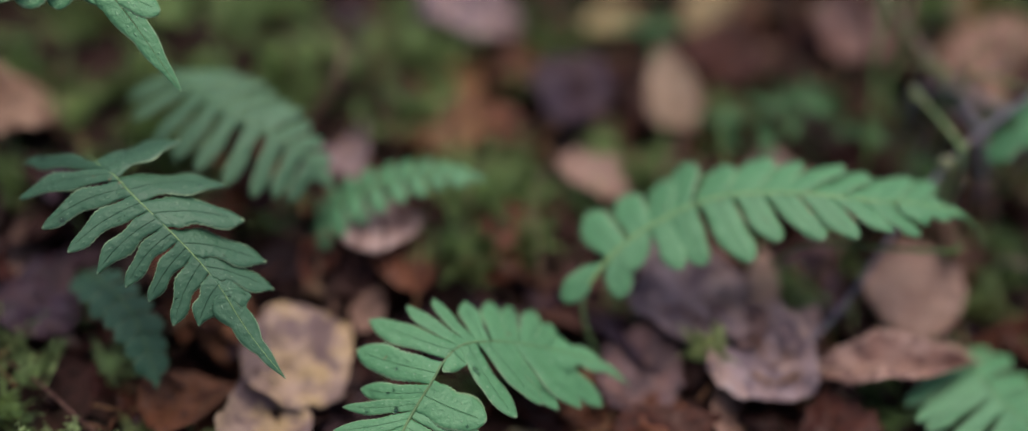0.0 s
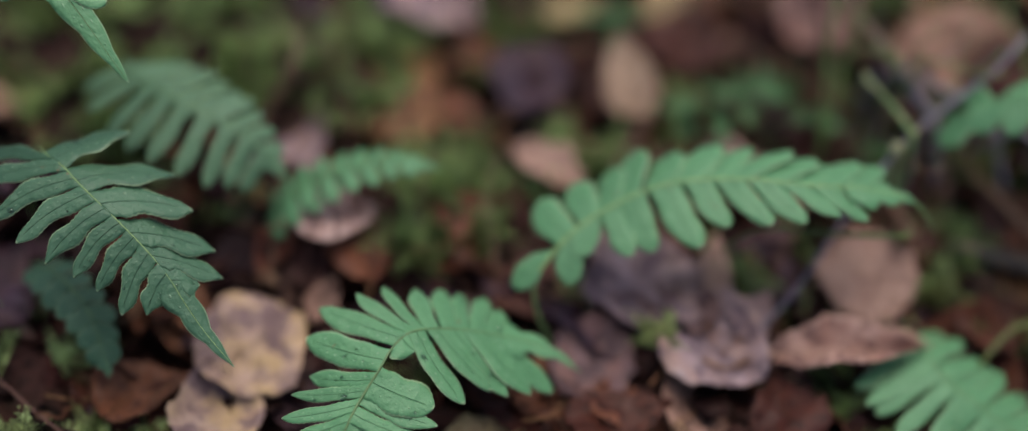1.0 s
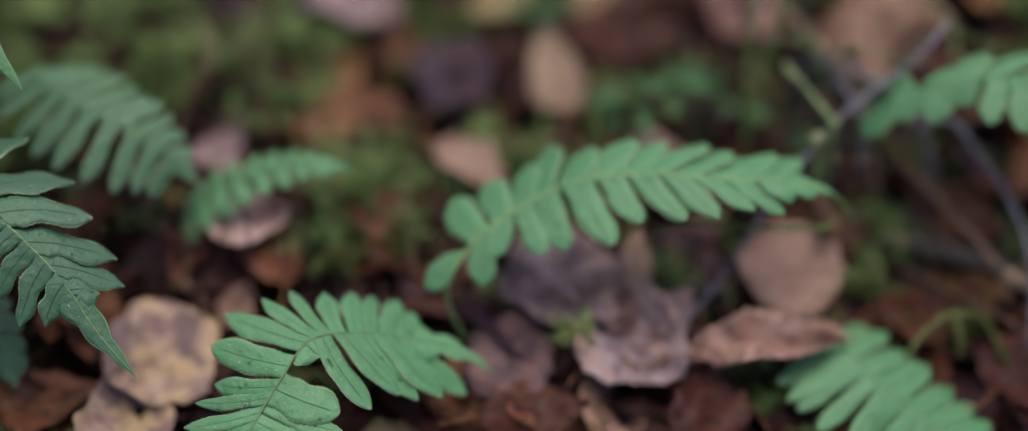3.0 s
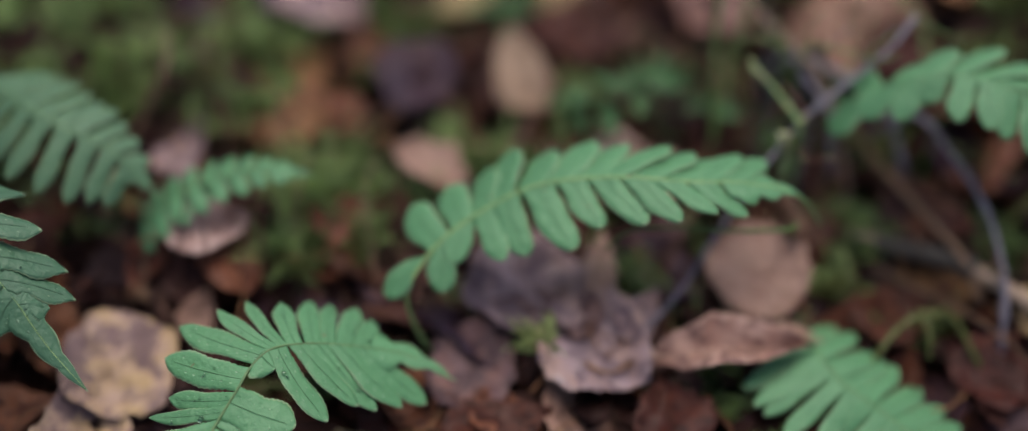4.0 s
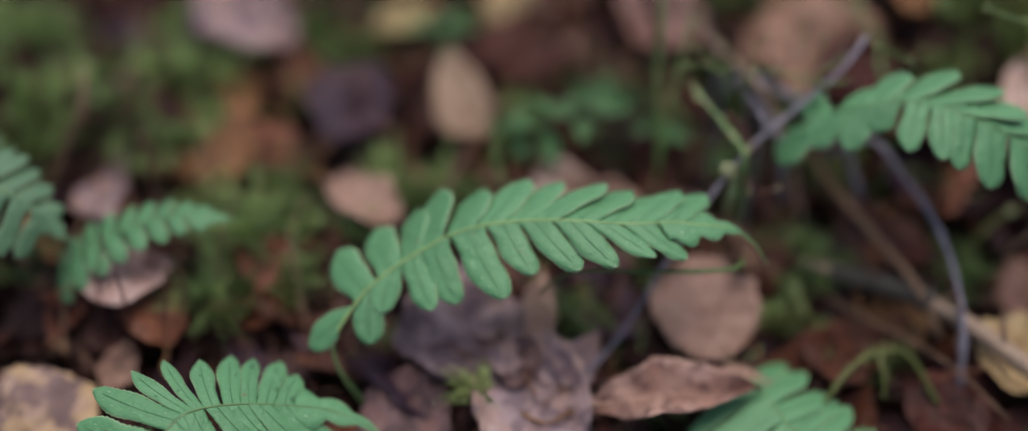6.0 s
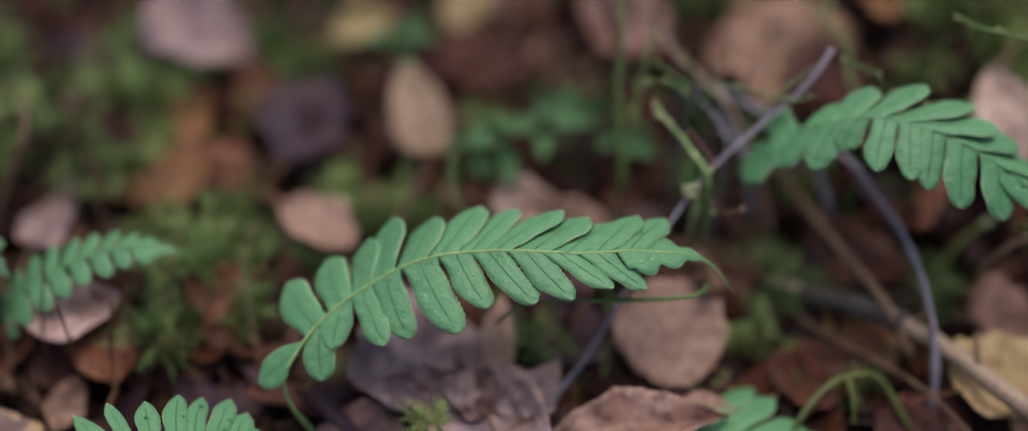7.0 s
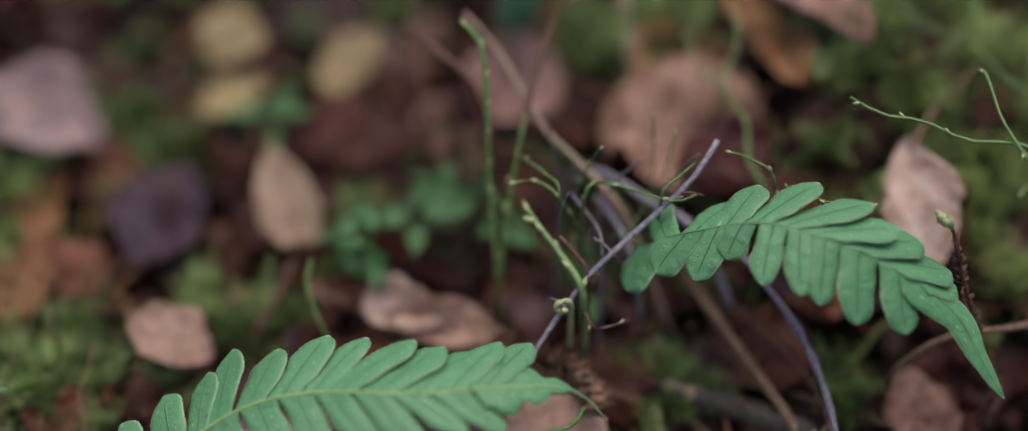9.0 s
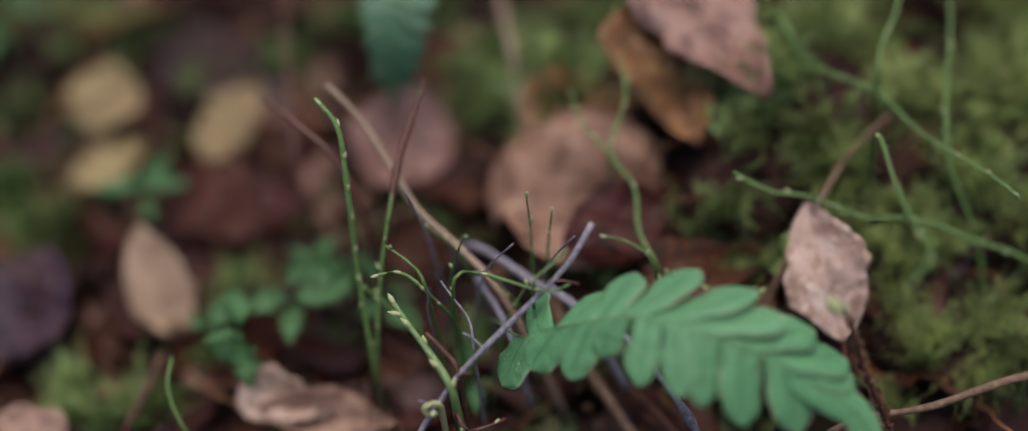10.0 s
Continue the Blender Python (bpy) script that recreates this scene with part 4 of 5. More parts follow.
MOSSES = [
    # x, y, half sizes, height, kind
    (-0.008, 0.508, 0.042, 0.036, 0.044, "g"), (-0.075, 0.530, 0.055, 0.045, 0.045, "g"), (0.012, 0.555, 0.040, 0.030, 0.030, "g"),
    (-0.135, 0.520, 0.055, 0.045, 0.030, "d"), (-0.115, 0.470, 0.040, 0.035, 0.020, "d"), (-0.055, 0.500, 0.040, 0.030, 0.025, "d"),
    (0.050, 0.440, 0.034, 0.026, 0.030, "g"), (0.077, 0.437, 0.026, 0.024, 0.022, "d"), (0.020, 0.450, 0.028, 0.018, 0.020, "p"),
    (-0.116, 0.350, 0.045, 0.035, 0.022, "g"), (-0.090, 0.305, 0.045, 0.030, 0.022, "g"), (0.170, 0.403, 0.018, 0.016, 0.020, "g"),
    (0.131, 0.352, 0.014, 0.012, 0.020, "g"), (0.221, 0.352, 0.025, 0.020, 0.010, "d"), (0.100, 0.472, 0.022, 0.016, 0.014, "d"),
    (0.139, 0.368, 0.012, 0.010, 0.030, "p"), (0.083, 0.571, 0.026, 0.030, 0.018, "d"), (0.273, 0.490, 0.030, 0.022, 0.020, "d"), (0.340, 0.530, 0.035, 0.030, 0.030, "g"),
    (0.363, 0.550, 0.045, 0.035, 0.035, "p"), (0.430, 0.535, 0.060, 0.060, 0.050, "p"), (0.405, 0.480, 0.045, 0.040, 0.030, "p"),
    (0.328, 0.520, 0.020, 0.020, 0.020, "g"), (0.275, 0.592, 0.040, 0.030, 0.030, "g"), (0.250, 0.560, 0.018, 0.016, 0.022, "g"),
    (0.077, 0.560, 0.030, 0.020, 0.012, "d"), (0.113, 0.472, 0.020, 0.014, 0.016, "d"), (0.430, 0.600, 0.080, 0.040, 0.050, "p"),
    (0.350, 0.620, 0.080, 0.040, 0.040, "g"), (0.334, 0.522, 0.026, 0.022, 0.036, "g"), (0.350, 0.548, 0.032, 0.026, 0.034, "g"), (0.272, 0.566, 0.024, 0.022, 0.034, "g"), (0.390, 0.520, 0.030, 0.030, 0.030, "p"), (0.420, 0.440, 0.030, 0.020, 0.022, "g"), (0.330, 0.428, 0.014, 0.012, 0.014, "d"), (0.200, 0.640, 0.060, 0.030, 0.020, "d"),
    (-0.190, 0.430, 0.040, 0.050, 0.020, "d"), (-0.170, 0.570, 0.060, 0.040, 0.030, "g"), (0.060, 0.655, 0.050, 0.025, 0.020, "g"),
    (0.271, 0.431, 0.010, 0.010, 0.014, "d"), (0.259, 0.404, 0.012, 0.012, 0.018, "g"), (0.251, 0.455, 0.01, 0.01, 0.018, "p"), (0.081, 0.548, 0.02, 0.02, 0.018, "d"), (0.109, 0.478, 0.014, 0.014, 0.018, "g"), (0.052, 0.474, 0.014, 0.014, 0.018, "g"), (0.15, 0.505, 0.014, 0.014, 0.018, "d"),
    (0.045, 0.438, 0.016, 0.016, 0.024, "g"), (0.021, 0.427, 0.013, 0.013, 0.024, "g"), (0.038, 0.41, 0.012, 0.012, 0.024, "d"),
]
for k, (x, y, rx, ry, high, kind) in enumerate(MOSSES):
    mat, words = {"g": (MOSS, "green feathery moss cushion"), "d": (MOSS_DARK, "dark green moss among dead leaves"),
                  "p": (MOSS_PALE, "yellow-green feathery moss on the bank")}[kind]
    moss_patch(x, y, rx, ry, high, mat, 900 + k, words)


rnd = random.Random(77)
verts, faces = [], []
for _ in range(900):
    x, y = rnd.uniform(-0.26, 0.50), rnd.uniform(0.26, 0.74)
    if noise.noise((x * 14, y * 14, 4)) < 0.12:
        continue
    at = Vector((x, y, ground_height(x, y) - 0.012))
    for _shoot in range(rnd.randint(4, 8)):
        way = Vector((rnd.uniform(-0.7, 0.7), rnd.uniform(-0.7, 0.7), 1.0)).normalized()
        moss_shoot(verts, faces, at, way, rnd.uniform(0.012, 0.026), rnd.uniform(0.8, 1.3), rnd)
tagged(new("moss_sprigs", mesh_of("moss_sprigs", verts, faces, MOSS)), "loose green moss sprigs growing up through the litter", "moss", "", "stuff")


# ---- twigs and stems ----
def stem(name, line, radii, mat, label, category, seed=0, wobble=0.12, buds=(), bud_size=0.0012, count=30):
    base = np.array(line[0])
    v, f = tube([(0.0, 0.0, -0.014)] + [tuple(np.array(p) - base) for p in line], radii, 7, count, wobble, seed)
    ob = thing(name, tuple(base), label, category)
    stick = part("stem", mesh_of("stem", v, f, mat), ob)
    rnd = random.Random(seed)
    for at in buds:
        pts, _ = spline(line, 101)
        c = pts[int(at * 100)] - base
        way = pts[min(int(at * 100) + 2, 100)] - pts[max(int(at * 100) - 2, 0)]
        way = way / np.linalg.norm(way) + np.array([rnd.uniform(-1, 1), rnd.uniform(-1, 1), rnd.uniform(-0.3, 1)]) * 0.8
        way /= np.linalg.norm(way)
        v, f = tube([tuple(c), tuple(c + way * bud_size * 1.5), tuple(c + way * bud_size * 3.2)], (bud_size * 0.35, bud_size * 0.75, bud_size * 0.1), 6, 8)
        part("bud", mesh_of("bud", v, f, BUD), stick)
    return ob


main_twig = stem("dead_twig", [(0.170, 0.372, 0.0), (0.190, 0.392, 0.012), (0.205, 0.410, 0.030), (0.222, 0.430, 0.047), (0.237, 0.445, 0.059), (0.252, 0.455, 0.068), (0.271, 0.467, 0.080), (0.280, 0.477, 0.088)],
     (0.0007, 0.0008, 0.0009, 0.0010, 0.0009), TWIG, "purple-grey dead twig slanting up from the litter", "twig", 1, 0.15)
stem("dead_twig", [(0.275, 0.478, 0.020), (0.287, 0.461, 0.050), (0.298, 0.448, 0.045), (0.307, 0.433, 0.040), (0.314, 0.414, 0.032), (0.317, 0.395, 0.020), (0.318, 0.380, 0.0)],
     (0.0009, 0.0013, 0.0016), TWIG, "thin purple-grey dead stem bending to the ground", "twig", 2, 0.3)
for k, (at, way, long) in enumerate([((0.262, 0.461, 0.0745), (0.8, 0.1, 0.5), 0.007), ((0.266, 0.4640, 0.077), (0.9, -0.2, 0.1), 0.009), ((0.245, 0.4505, 0.0637), (-0.7, 0.5, 0.4), 0.008),
                                   ((0.236, 0.4440, 0.0583), (0.7, -0.1, 0.6), 0.006), ((0.229, 0.4372, 0.0525), (-0.6, 0.1, 0.7), 0.007)]):
    a, w = Vector(at) - main_twig.location, Vector(way).normalized() * long
    v, f = tube([tuple(a - w * 0.15), tuple(a + w * 0.5 + Vector((0, 0.0005, 0.0006))), tuple(a + w)], (0.0005, 0.0004, 0.0003), 6, 8, 0.25, k)
    part("side_twig", mesh_of("side_twig", v, f, REDSTEM if k % 2 else TWIG), main_twig, None, "short broken side twig")
BRANCH_LINE = [(0.262, 0.437, 0.004), (0.283, 0.425, 0.010), (0.302, 0.413, 0.016), (0.322, 0.396, 0.017), (0.346, 0.370, 0.016), (0.39, 0.335, 0.006)]
branch = stem("branch", BRANCH_LINE, (0.0026, 0.0032, 0.0038, 0.0042), PALE, "dead branch, tan where the dark bark has peeled", "branch", 3, 0.06, count=44)
v, f = tube([tuple(Vector(p) - branch.location) for p in [(0.2575, 0.4395, 0.000)] + BRANCH_LINE[:3]] + [tuple(Vector((0.309, 0.407, 0.0165)) - branch.location)], (0.0030, 0.0034, 0.0038, 0.0042, 0.0046), 9, 30, 0.14, 8)
part("bark", mesh_of("bark", v, f, DARKBARK), branch, None, "dark grey-brown bark")
stem("dead_twig", [(0.262, 0.512, 0.020), (0.2755, 0.471, 0.022), (0.290, 0.440, 0.021), (0.303, 0.412, 0.021), (0.312, 0.398, 0.008)], (0.0013, 0.0018, 0.0019), BARK, "straight brown twig resting on a branch", "twig", 140, 0.08)
stem("green_stem", [(0.264, 0.3688, 0.004), (0.2739, 0.3793, 0.012), (0.2846, 0.3859, 0.013), (0.2972, 0.3867, 0.011), (0.3081, 0.3729, 0.000)], (0.0010, 0.0012, 0.0010), MOSSSTEM, "bent yellow-green stem in the litter", "stem", 141, 0.2)
stem("green_stem", [(0.2846, 0.3859, 0.012), (0.2862, 0.379, 0.011), (0.2868, 0.372, 0.004)], (0.0010, 0.0011, 0.0008), MOSSSTEM, "short yellow-green stem in the litter", "stem", 142, 0.2)
stem("green_stem", [(0.330, 0.436, 0.000), (0.336, 0.444, 0.012), (0.342, 0.449, 0.018), (0.3466, 0.4508, 0.0205)], (0.0011, 0.0010, 0.0009), MOSSSTEM, "green stalk with a pale cream bud", "stem", 143, 0.1, (0.99, 1.0), 0.0022)
for k, (at, way, long) in enumerate([((0.292, 0.4195, 0.0130), (-0.5, 0.1, 0.7), 0.010), ((0.312, 0.405, 0.0190), (0.5, 0.5, 0.6), 0.008), ((0.331, 0.387, 0.0195), (-0.1, 0.7, 0.6), 0.012), ((0.352, 0.364, 0.0180), (0.5, 0.4, 0.7), 0.009)]):
    a = Vector(at) - branch.location
    w = Vector(way).normalized() * long
    v, f = tube([tuple(a - w * 0.3), tuple(a + w * 0.4), tuple(a + w + Vector((0.001, 0, -0.001)))], (0.0016, 0.0011, 0.0008), 7, 8, 0.15, k)
    part("side_twig", mesh_of("side_twig", v, f, BARK), branch, None, "short broken side twig")
stem("green_stem", [(0.236, 0.428, 0.0), (0.234, 0.410, 0.035), (0.226, 0.397, 0.045), (0.199, 0.395, 0.045), (0.177, 0.395, 0.045), (0.166, 0.396, 0.040), (0.159, 0.396, 0.030)],
     (0.0007, 0.0008, 0.0005), GREENSTEM, "thin green stem with a withered curled end", "stem", 4)
stem("bilberry_shoot", [foot((0.2352, 0.4391, 0.0537), 0.002, -0.004), (0.2352, 0.4391, 0.0537), (0.2334, 0.443, 0.0602), (0.2286, 0.4513, 0.0626), (0.2233, 0.4593, 0.0647), (0.2182, 0.4679, 0.066)],
     (0.0008, 0.0011, 0.0015, 0.0013, 0.0008), PALEGREEN, "stout pale green shoot with small buds", "shoot", 5, 0.1, (0.58, 0.66, 0.74, 0.82, 0.9, 0.95, 0.99), 0.0014)
stem("bilberry_shoot", [(0.208, 0.467, 0.0), (0.208, 0.467, 0.030), (0.206, 0.488, 0.060), (0.206, 0.499, 0.080), (0.205, 0.513, 0.095), (0.201, 0.519, 0.099), (0.198, 0.523, 0.100)],
     (0.0006, 0.0008, 0.0011, 0.0009), GREENSTEM, "upright green shoot with a hooked tip", "shoot", 6, 0.1, (0.30, 0.42, 0.5, 0.58, 0.66, 0.74, 0.82, 0.9, 0.97), 0.0010)
red_tipped = stem("bilberry_shoot", [(0.208, 0.465, 0.0), (0.209, 0.467, 0.030), (0.213, 0.483, 0.055), (0.217, 0.495, 0.070), (0.222, 0.513, 0.080), (0.230, 0.532, 0.090)],
     (0.0006, 0.0008, 0.0006), GREENSTEM, "upright green shoot with a reddish tip", "shoot", 7, 0.1, (0.36, 0.45, 0.52, 0.6), 0.0009)
v, f = tube([tuple(Vector(p) - red_tipped.location) for p in ((0.217, 0.495, 0.070), (0.222, 0.513, 0.080), (0.230, 0.532, 0.090), (0.2315, 0.5355, 0.0918))], (0.0009, 0.0013, 0.0012, 0.0004), 7, 20, 0.2, 3)
part("shoot_tip", mesh_of("shoot_tip", v, f, REDSTEM), red_tipped, None, "red-brown withered tip")
stem("red_stem", [(0.212, 0.500, 0.0), (0.209, 0.506, 0.050), (0.201, 0.519, 0.073), (0.188, 0.531, 0.080), (0.177, 0.542, 0.080)],
     (0.0010, 0.0013, 0.0015, 0.0008), REDSTEM, "thin red-brown stem bent over the litter", "stem", 8)
stem("dead_twig", [(0.268, 0.460, 0.010), (0.252, 0.477, 0.050), (0.239, 0.492, 0.058), (0.227, 0.503, 0.064), (0.219, 0.516, 0.070), (0.210, 0.531, 0.078), (0.199, 0.542, 0.085)],
     (0.0012, 0.0013, 0.0010), PALE, "pale dead stem leaning among green shoots", "twig", 9)
BUDDED = [foot((0.3726, 0.4194, 0.0251)), (0.3726, 0.4194, 0.0251), (0.3648, 0.4278, 0.044), (0.357, 0.4347, 0.0618), (0.3513, 0.4425, 0.079), (0.3471, 0.4432, 0.0845)]
stem("bilberry_shoot", BUDDED, (0.0008, 0.0008, 0.0006), REDSTEM, "brown stem with pale buds on top", "stem", 10, 0.2, (0.96, 0.98, 0.99, 1.0), 0.0024, 40)
BILBERRY = [
    ([(0.420, 0.448, 0.012), (0.412, 0.449, 0.070), (0.403, 0.451, 0.090), (0.386, 0.456, 0.096), (0.372, 0.463, 0.098), (0.356, 0.465, 0.098), (0.343, 0.472, 0.100), (0.331, 0.475, 0.100), (0.322, 0.483, 0.100)], 0.0008),
    ([(0.380, 0.520, 0.040), (0.367, 0.495, 0.098), (0.368, 0.472, 0.100), (0.371, 0.458, 0.100), (0.372, 0.448, 0.102), (0.363, 0.437, 0.104)], 0.0007),
    ([(0.418, 0.483, 0.000), (0.414, 0.479, 0.016), (0.411, 0.494, 0.037), (0.401, 0.511, 0.059), (0.402, 0.530, 0.070), (0.408, 0.558, 0.081), (0.411, 0.590, 0.090)], 0.0008),
    ([(0.354, 0.568, 0.000), (0.350, 0.564, 0.081), (0.359, 0.546, 0.075), (0.380, 0.535, 0.070), (0.390, 0.517, 0.070), (0.403, 0.503, 0.070), (0.411, 0.494, 0.070), (0.415, 0.487, 0.070)], 0.0008),
    ([(0.384, 0.539, 0.000), (0.380, 0.535, 0.070), (0.381, 0.543, 0.081), (0.390, 0.560, 0.086), (0.397, 0.590, 0.094)], 0.0008),
    ([(0.306, 0.488, 0.000), (0.302, 0.484, 0.050), (0.297, 0.496, 0.055), (0.297, 0.509, 0.061), (0.290, 0.521, 0.066), (0.297, 0.539, 0.071), (0.296, 0.555, 0.076)], 0.0008),
    ([(0.294, 0.525, 0.000), (0.290, 0.521, 0.062), (0.282, 0.535, 0.064), (0.279, 0.546, 0.068)], 0.0006),
    ([(0.300, 0.468, 0.020), (0.298, 0.464, 0.078), (0.290, 0.471, 0.085), (0.282, 0.472, 0.088)], 0.0006),
    ([(0.300, 0.466, 0.020), (0.300, 0.462, 0.078), (0.312, 0.455, 0.082), (0.329, 0.453, 0.080)], 0.0005),
]
for k, (line, r) in enumerate(BILBERRY):
    line[0] = foot(line[0])
    stem("bilberry_twig", line, (r * 1.3, r, r * 0.6), GREENSTEM, "thin angular green twig with tiny buds", "twig", 30 + k, 0.12, (0.55, 0.7, 0.82, 0.9, 0.98), 0.0008)
stem("dead_twig", [(0.340, 0.425, 0.030), (0.356, 0.430, 0.040), (0.380, 0.433, 0.040), (0.411, 0.441, 0.040), (0.44, 0.45, 0.02)], (0.0010, 0.0013, 0.0015), BARK, "thin brown dead twig", "twig", 11)
stem("dead_twig", [(0.330, 0.470, 0.020), (0.354, 0.498, 0.055), (0.370, 0.519, 0.060), (0.386, 0.533, 0.060)], (0.0012, 0.0012, 0.0009), BARK, "brown dead twig in the moss", "twig", 12)
stem("dead_twig", [(0.263, 0.540, 0.030), (0.262, 0.570, 0.046), (0.259, 0.602, 0.050), (0.258, 0.64, 0.03)], (0.0015, 0.0017, 0.0015), PALE, "pale brown dead twig standing in green moss", "twig", 13)
stem("dead_twig", [(0.182, 0.535, 0.0), (0.182, 0.543, 0.040), (0.180, 0.574, 0.050), (0.178, 0.614, 0.060)], (0.0011, 0.0010, 0.0008), REDSTEM, "red-brown dead stem among brown leaves", "twig", 14)
stem("dead_twig", [(0.120, 0.462, 0.004), (0.1285, 0.4755, 0.012), (0.134, 0.487, 0.016)], (0.0014, 0.0015, 0.0013), REDSTEM, "short broken red-brown twig in the litter", "twig", 16, 0.2)
stem("dead_twig", [(-0.035, 0.470, 0.0), (-0.022, 0.475, 0.030), (-0.018, 0.482, 0.040), (-0.020, 0.495, 0.045)], (0.0020, 0.0018, 0.001), BARK, "rust-brown twig in front of moss", "twig", 15)

stem("bilberry_twig", [(0.238, 0.470, 0.0), (0.237, 0.469, 0.045), (0.229, 0.467, 0.072), (0.221, 0.473, 0.075), (0.213, 0.472, 0.075)], (0.0008, 0.0007, 0.0005), GREENSTEM, "thin green twig forking among dead stems", "twig", 50, 0.12, (0.7, 0.8, 0.9, 0.98), 0.0009)
stem("bilberry_twig", [(0.236, 0.472, 0.0), (0.237, 0.468, 0.072), (0.243, 0.471, 0.075), (0.255, 0.465, 0.077), (0.265, 0.460, 0.078), (0.272, 0.461, 0.080)], (0.0008, 0.0007, 0.0004), GREENSTEM, "thin green twig crossing a dead twig", "twig", 51, 0.12, (0.6, 0.75, 0.9), 0.0008)
stem("bilberry_twig", [(0.232, 0.470, 0.0), (0.229, 0.467, 0.072), (0.225, 0.475, 0.075), (0.217, 0.483, 0.075)], (0.0007, 0.0006, 0.0004), GREENSTEM, "short green twig with a pale end", "twig", 52, 0.12, (0.98,), 0.0009)
stem("bilberry_twig", [(0.262, 0.468, 0.0), (0.261, 0.462, 0.076), (0.265, 0.465, 0.082), (0.272, 0.470, 0.085)], (0.0006, 0.0006, 0.0004), GREENSTEM, "short green twig beside a grey dead twig", "twig", 53, 0.12, (0.9,), 0.0007)
stem("dead_twig", [(0.243, 0.448, 0.0), (0.242, 0.451, 0.060), (0.241, 0.461, 0.064), (0.236, 0.469, 0.066), (0.233, 0.474, 0.067)], (0.0007, 0.0006, 0.0003), TWIG, "thin purple dead twig bent sideways", "twig", 54)
stem("dead_twig", [(0.239, 0.440, 0.0), (0.237, 0.445, 0.056), (0.235, 0.449, 0.062), (0.228, 0.455, 0.068)], (0.0006, 0.0006, 0.0006), REDSTEM, "short red-brown twig with scaly end", "twig", 55, 0.4)
stem("dead_twig", [(0.236, 0.512, 0.030), (0.246, 0.498, 0.048), (0.260, 0.484, 0.050), (0.276, 0.471, 0.048), (0.290, 0.458, 0.02)], (0.0012, 0.0016, 0.0014), TWIG, "purple-grey dead stem lying low", "twig", 56)
stem("dead_twig", [(0.234, 0.434, 0.0), (0.235, 0.437, 0.048), (0.238, 0.431, 0.050), (0.245, 0.432, 0.050), (0.250, 0.434, 0.050)], (0.0006, 0.0005, 0.0004), REDSTEM, "small dark withered twig with buds", "twig", 57, 0.3, (0.8, 0.95), 0.0007)
stem("dead_twig", [(0.255, 0.505, 0.010), (0.244, 0.489, 0.045), (0.249, 0.476, 0.048), (0.254, 0.464, 0.043), (0.258, 0.455, 0.02)], (0.0010, 0.0012, 0.0010), TWIG, "bent grey dead stem behind a frond", "twig", 59)
stem("green_stem", [(0.155, 0.442, 0.0), (0.153, 0.444, 0.012), (0.147, 0.450, 0.030), (0.143, 0.460, 0.037), (0.144, 0.470, 0.040)], (0.0008, 0.0007, 0.0005), GREENSTEM, "thin upright green herb stem", "stem", 60)
for k, (x, y, yaw, long, rise) in enumerate([(0.02, 0.36, 20, 0.09, 0.10), (0.06, 0.385, 100, 0.07, 0.3), (-0.02, 0.395, 80, 0.06, 0.5), (-0.06, 0.31, 150, 0.09, 0.15), (0.27, 0.43, -50, 0.09, 0.1),
                                           (0.29, 0.47, -70, 0.08, 0.2), (0.27, 0.385, 30, 0.05, 0.05), (0.10, 0.54, 10, 0.09, 0.12),
                                           (0.17, 0.53, 15, 0.08, 0.2), (0.20, 0.50, -40, 0.07, 0.3), (0.055, 0.47, 60, 0.06, 0.2), (0.19, 0.41, 75, 0.06, 0.4), (0.36, 0.41, 160, 0.09, 0.1),
                                           (0.005, 0.46, 100, 0.05, 0.7), (0.07, 0.40, 90, 0.045, 0.8), (0.045, 0.405, 95, 0.04, 0.9), (0.20, 0.455, -30, 0.06, 0.25), (0.15, 0.44, 35, 0.06, 0.2)]):
    c, n2 = math.cos(radians(yaw)), math.sin(radians(yaw))
    z = ground_height(x, y)
    line = [(x + c * long * f + 0.004 * math.sin(5 * f + k), y + n2 * long * f, z - 0.004 + 0.006 * math.sin(3.1 * f) + rise * long * f) for f in (0, 0.33, 0.66, 1.0)]
    stem("dead_twig", line, (0.0007, 0.0006, 0.0004), (BARK, REDSTEM)[k % 2], ("thin brown", "thin red-brown")[k % 2] + " dead twig in the litter", "twig", 70 + k)

for k, (x, y, long, dx, dy) in enumerate([(-0.030, 0.478, 0.050, 0.006, 0.018), (-0.022, 0.486, 0.055, -0.010, 0.014), (-0.010, 0.480, 0.045, 0.012, 0.020), (-0.040, 0.490, 0.048, -0.006, 0.020),
                                         (0.052, 0.452, 0.040, 0.004, 0.014), (0.035, 0.456, 0.042, -0.008, 0.012), (0.010, 0.396, 0.040, -0.003, 0.006), (0.022, 0.392, 0.044, 0.004, 0.010),
                                         (-0.004, 0.402, 0.042, 0.005, 0.012), (0.030, 0.400, 0.036, -0.002, 0.012)]):
    z = ground_height(x, y)
    stem("moss_stalk", [(x, y, z - 0.006), (x + dx * 0.3, y + dy * 0.4, z + long * 0.5), (x + dx, y + dy, z + long)], (0.0007, 0.0006, 0.0004), REDSTEM, "thin red-brown stalk standing in the moss", "stalk", 130 + k, 0.1)

